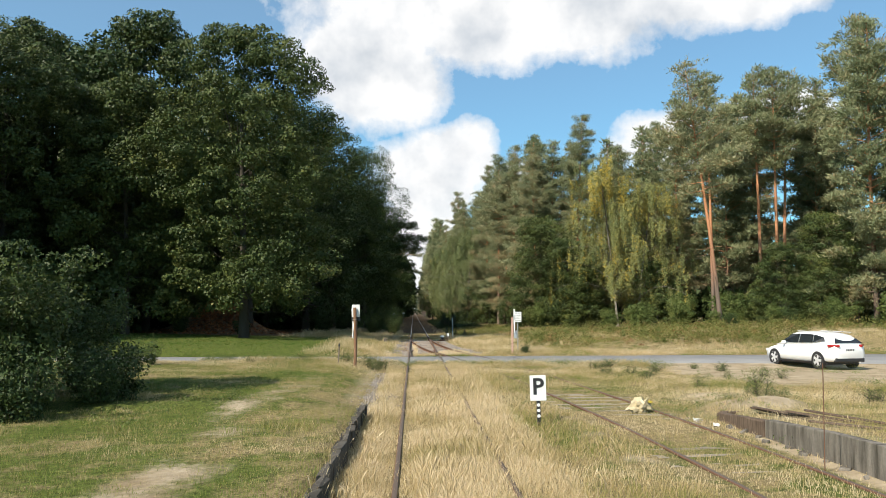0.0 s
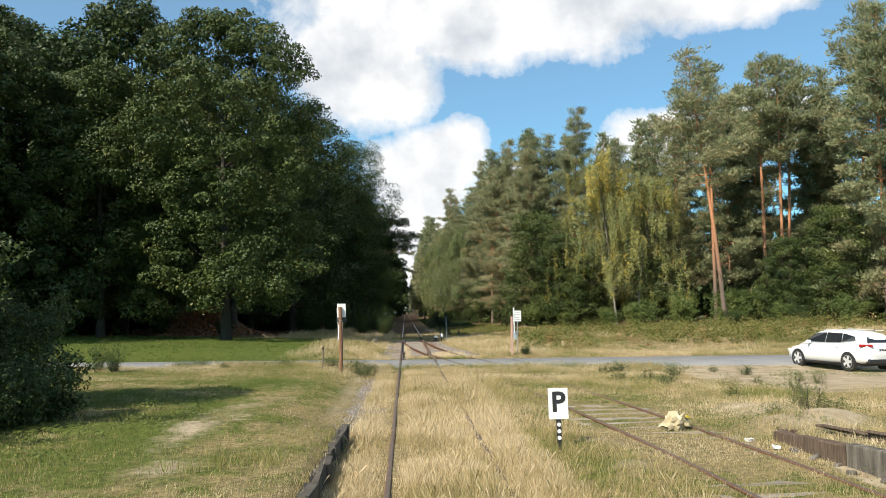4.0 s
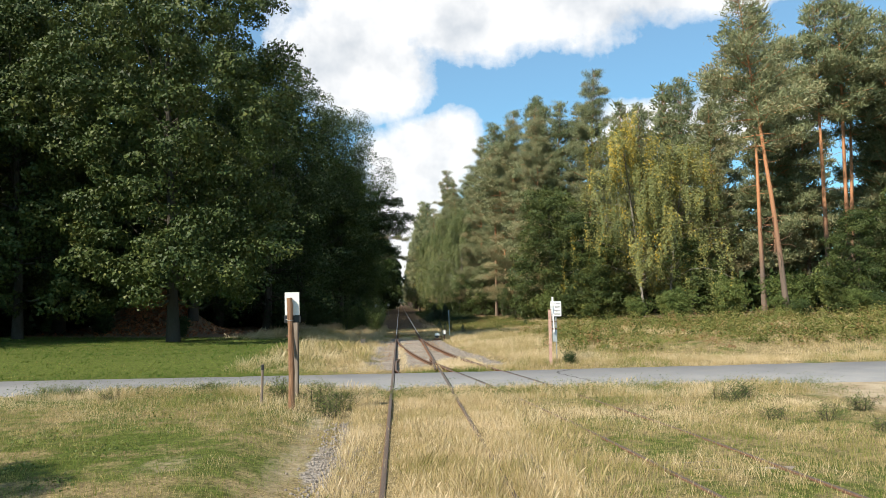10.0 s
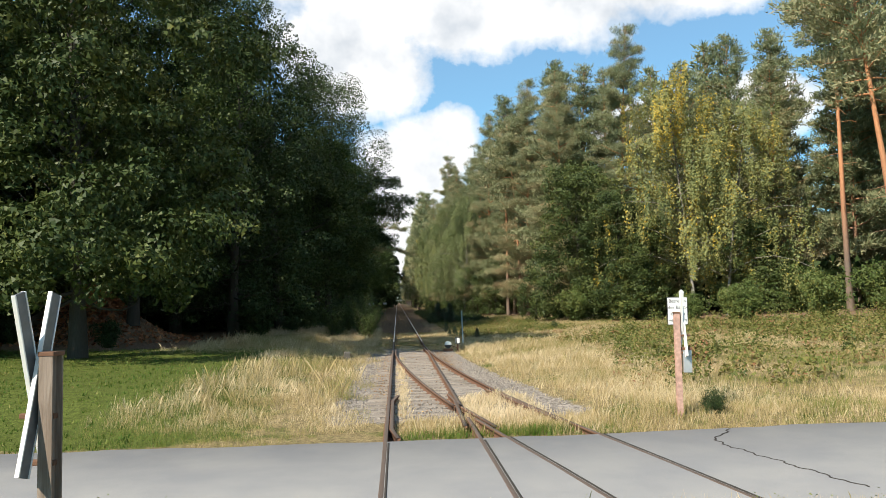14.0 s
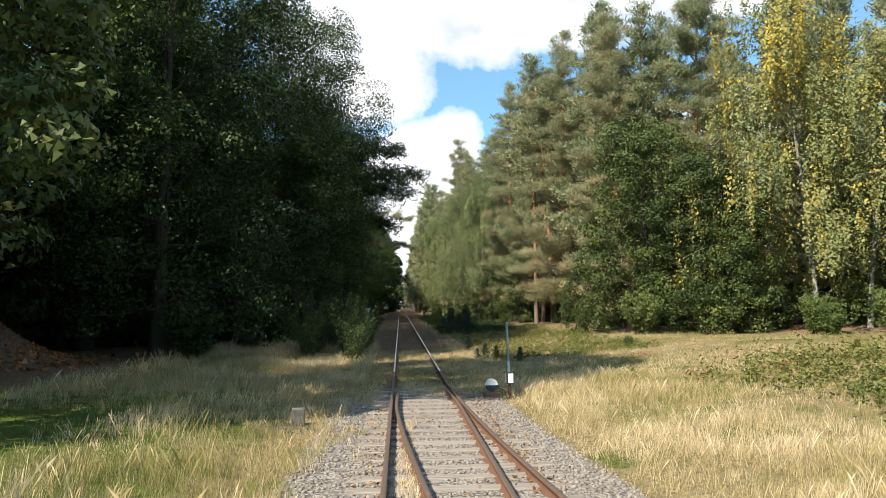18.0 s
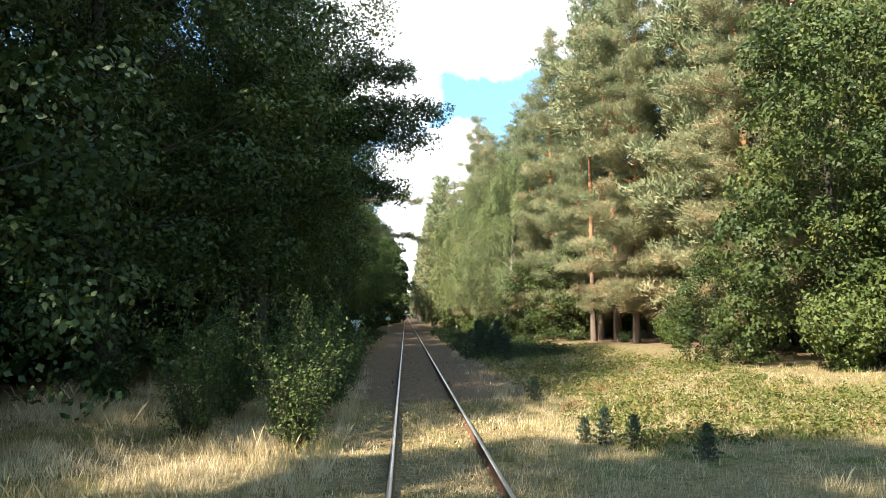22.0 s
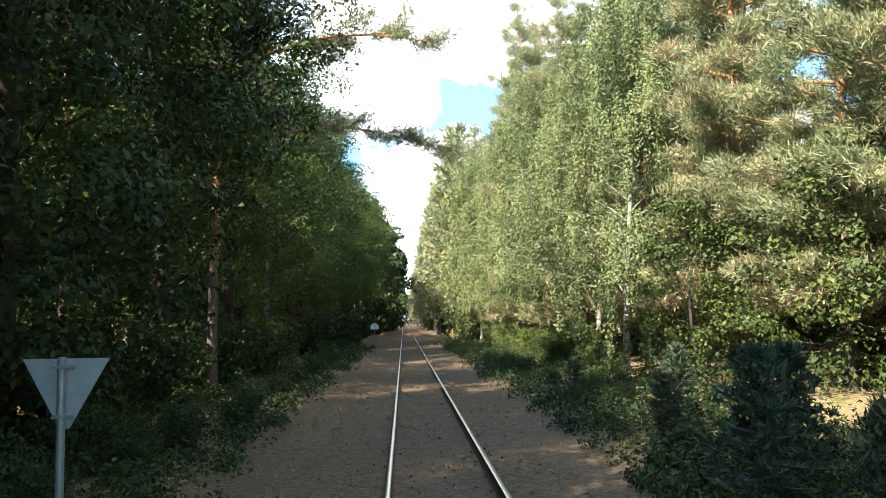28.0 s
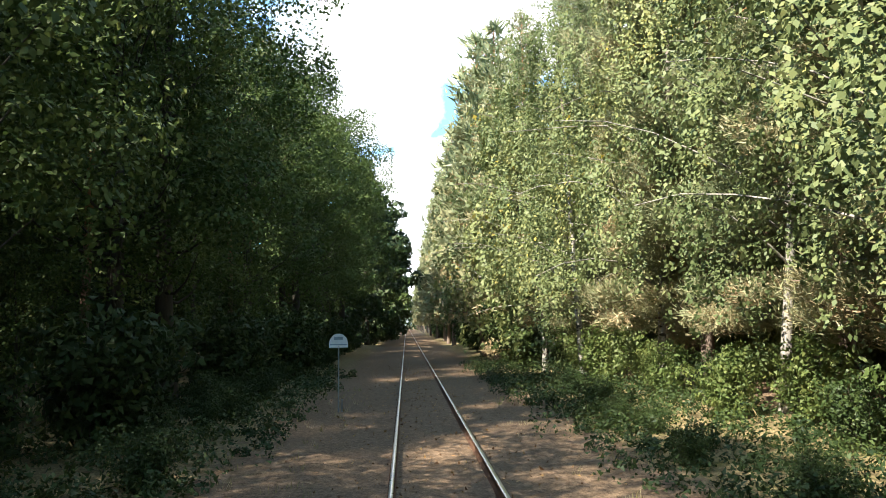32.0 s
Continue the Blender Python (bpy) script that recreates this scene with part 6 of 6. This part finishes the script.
for v in bm.verts:
    k = 1 + 0.4 * noise.noise(v.co * 2.7 + Vector((4, 0, 0)))
    v.co = Vector((v.co.x * 0.15 * k + 0.16, v.co.y * 0.05 * k, v.co.z * 0.035 * k + 0.2))
part("yellow_wrap", bm, YELLOW, bag, "yellow plastic wrap")

# thin iron rod standing on the ramp
ir = thing("iron_rod", pose(5.16, 10.6, gz(5.16, 10.6), 0, 1, 0), "thin rusty iron rod standing upright", "rod")
part("shaft", rod(0.007, (0, 0, -0.1), (0, 0, 1.5), seg=6), RUST, ir)

# ---------------- parked estate car ----------------


def loft(stations, ring):
    """Sections (y, list of x, z) joined into one closed skin."""
    bm = bmesh.new()
    rows_ = [[bm.verts.new((x, y, z)) for x, z in ring(*s)] for y, *s in stations]
    for a, b in zip(rows_, rows_[1:]):
        for i in range(len(a)):
            j = (i + 1) % len(a)
            bm.faces.new((a[i], a[j], b[j], b[i]))
    for r_, (y, *s) in ((rows_[0], stations[0]), (rows_[-1], stations[-1])):
        bm.faces.new(r_)
    return bm


def body_ring(w, z0, z1, z2, crown):
    """Half width, underside, widest height, shoulder height, roundness."""
    pts = [(0.0, z0), (w * 0.8, z0), (w * 0.96, z0 + 0.06), (w, z1), (w * 0.985, z1 + (z2 - z1) * 0.5), (w * (0.97 - crown * 0.3), z2 - 0.03), (w * (0.9 - crown), z2), (w * 0.45, z2 + 0.025), (0.0, z2 + 0.035)]
    return pts + [(-x, z) for x, z in pts[-2:0:-1]]


def cabin_ring(wb, wt, z0, z1):
    pts = [(0.0, z0), (wb, z0), (wb * 0.55 + wt * 0.45, z0 + (z1 - z0) * 0.5), (wt, z1 - 0.05), (wt * 0.86, z1 - 0.005), (wt * 0.4, z1 + 0.018), (0.0, z1 + 0.022)]
    return pts + [(-x, z) for x, z in pts[-2:0:-1]]


def parked_car(m):
    car = thing("estate_car", m, "clean white estate car parked on the sandy verge", "car")
    # y runs forward from the tail, the numbers are for a 4.5 m car
    st = [(-2.25, 0.62, 0.36, 0.55, 0.86, 0.12), (-2.2, 0.76, 0.32, 0.56, 0.94, 0.08), (-2.0, 0.85, 0.28, 0.58, 0.99, 0.05), (-1.4, 0.885, 0.24, 0.58, 0.98, 0.03), (-0.4, 0.885, 0.22, 0.56, 0.95, 0.02),
          (0.6, 0.88, 0.22, 0.55, 0.91, 0.03), (1.2, 0.875, 0.23, 0.53, 0.86, 0.07), (1.7, 0.84, 0.24, 0.51, 0.77, 0.13), (2.05, 0.73, 0.26, 0.47, 0.66, 0.18), (2.25, 0.52, 0.32, 0.45, 0.55, 0.2)]
    bm = loft(st, body_ring)
    part("body", bm, CAR_WHITE, car, "white painted body", smooth=True)
    cb_ = [(-2.16, 0.70, 0.60, 0.93, 1.02), (-2.02, 0.76, 0.56, 0.95, 1.2), (-1.75, 0.8, 0.57, 0.96, 1.33), (-1.2, 0.82, 0.6, 0.95, 1.41), (-0.4, 0.82, 0.62, 0.93, 1.45), (0.1, 0.82, 0.61, 0.91, 1.435), (0.55, 0.81, 0.57, 0.9, 1.34), (0.95, 0.79, 0.54, 0.88, 1.13), (1.4, 0.74, 0.5, 0.85, 0.88)]
    part("cabin", loft(cb_, cabin_ring), CAR_WHITE, car, smooth=True)
    for s in (-1, 1):
        def pane(name, quad, y_in):
            bmw = bmesh.new()
            vs = [bmw.verts.new((s * x, y, z)) for x, y, z in quad]
            bmw.faces.new(vs)
            ex = bmesh.ops.extrude_face_region(bmw, geom=list(bmw.faces))
            bmesh.ops.translate(bmw, vec=(-s * 0.02, 0, 0), verts=[g for g in ex["geom"] if isinstance(g, bmesh.types.BMVert)])
            part(name, bmw, CAR_GLASS, car, "dark side window")
        pane("front_window", [(0.80, 0.95, 0.975), (0.835, -0.18, 0.99), (0.70, -0.18, 1.36), (0.68, 0.34, 1.33)], 0)
        pane("rear_window", [(0.835, -0.23, 0.99), (0.835, -1.05, 1.02), (0.70, -1.0, 1.345), (0.70, -0.23, 1.36)], 0)
        pane("quarter_window", [(0.835, -1.09, 1.025), (0.79, -1.72, 1.12), (0.72, -1.62, 1.24), (0.69, -1.05, 1.345)], 0)
        part("mirror", box((0.2, 0.1, 0.13), (s * 0.92, 0.62, 0.98), 0.035, 3), CAR_WHITE, car, smooth=True)
        for y in (0.15, -0.85):
            part("door_handle", box((0.02, 0.17, 0.025), (s * 0.882, y, 0.84), 0.008), ALLOY, car)
        part("tail_lamp", box((0.46, 0.14, 0.1), (s * 0.69, -2.12, 0.92), 0.03, 2, turn=Matrix.Rotation(radians(s * 38), 4, "Z")), RED_LENS, car, "red tail lamp")
        part("headlamp", box((0.3, 0.24, 0.12), (s * 0.6, 2.02, 0.6), 0.04, 2, turn=Matrix.Rotation(radians(s * 30), 4, "Z")), ALLOY, car)
        part("roof_rail", rod(0.014, (s * 0.58, -1.7, 1.44), (s * 0.58, 0.1, 1.47), seg=8), ALLOY, car)
        part("sill", box((0.05, 1.9, 0.05), (s * 0.86, 0.0, 0.235), 0.012), BLACK_PAINT, car)
        for y in (-1.4, 1.32):
            arch = rod(0.355, (s * 0.75, y, 0.325), (s * 0.893, y, 0.325), seg=32)
            part("wheel_arch", arch, BLACK_PAINT, car)
            wh = part("wheel", rod(0.20, (s * 0.70, y, 0.32), (s * 0.888, y, 0.32), seg=24), BLACK_PAINT, car)
            tyre = bmesh.new()
            bmesh.ops.create_cone(tyre, cap_ends=True, segments=36, radius1=0.32, radius2=0.32, depth=0.21, matrix=Matrix.Translation((s * 0.79, y, 0.32)) @ Matrix.Rotation(radians(90), 4, "Y"))
            bmesh.ops.bevel(tyre, geom=[e for e in tyre.edges if len(e.link_faces) == 2 and abs(e.verts[0].co.x - e.verts[1].co.x) < 0.01], offset=0.03, segments=3, affect="EDGES")
            part("tyre", tyre, RUBBER, wh)
            rim = rod(0.225, (s * 0.885, y, 0.32), (s * 0.902, y, 0.32), seg=28)
            part("rim", rim, BLACK_PAINT, wh)
            for i in range(5):
                a = i * 2 * math.pi / 5 + 0.3
                part("spoke", box((0.014, 0.095, 0.2), (0, 0, 0.11), 0.006), ALLOY, wh, at=pose(s * 0.906, y, 0.32) @ Matrix.Rotation(a, 4, "X"))
            part("rim_ring", rod(0.235, (s * 0.898, y, 0.32), (s * 0.9, y, 0.32), seg=28), ALLOY, wh)
    part("rear_screen", extrude_outline([(-0.66, 0.0), (0.66, 0.0), (0.5, 0.26), (-0.5, 0.26)], 0.03), CAR_GLASS, car, "dark rear window", at=pose(0, -2.17, 1.03, -46, 0, 0))
    part("windscreen", extrude_outline([(-0.66, 0.0), (0.66, 0.0), (0.54, 0.6), (-0.54, 0.6)], 0.03), CAR_GLASS, car, at=pose(0, 1.12, 0.9, 54, 0, 0))
    part("number_plate", box((0.5, 0.02, 0.11), (0, -2.24, 0.76), 0.004), WHITE_PAINT, car, "white number plate")
    for i in range(5):
        part("plate_bar", box((0.05, 0.006, 0.06), (-0.16 + i * 0.08, -2.252, 0.76)), BLACK_PAINT, car)
    part("rear_bumper", box((1.42, 0.16, 0.17), (0, -2.18, 0.36), 0.05, 3), BLACK_PAINT, car, "black lower bumper")
    part("exhaust", rod(0.03, (0.45, -2.2, 0.27), (0.45, -2.28, 0.27), seg=10), ALLOY, car)
    part("underbody", box((1.5, 3.6, 0.16), (0, 0, 0.24), 0.03), BLACK_PAINT, car)
    part("aerial", rod(0.012, (0, -1.75, 1.43), (0, -1.9, 1.5), seg=6), BLACK_PAINT, car)
    return car


car = parked_car(pose(15.95, 31.4, -0.06, 0, 0, 12))
car.scale = (0.94, 0.94, 0.98)
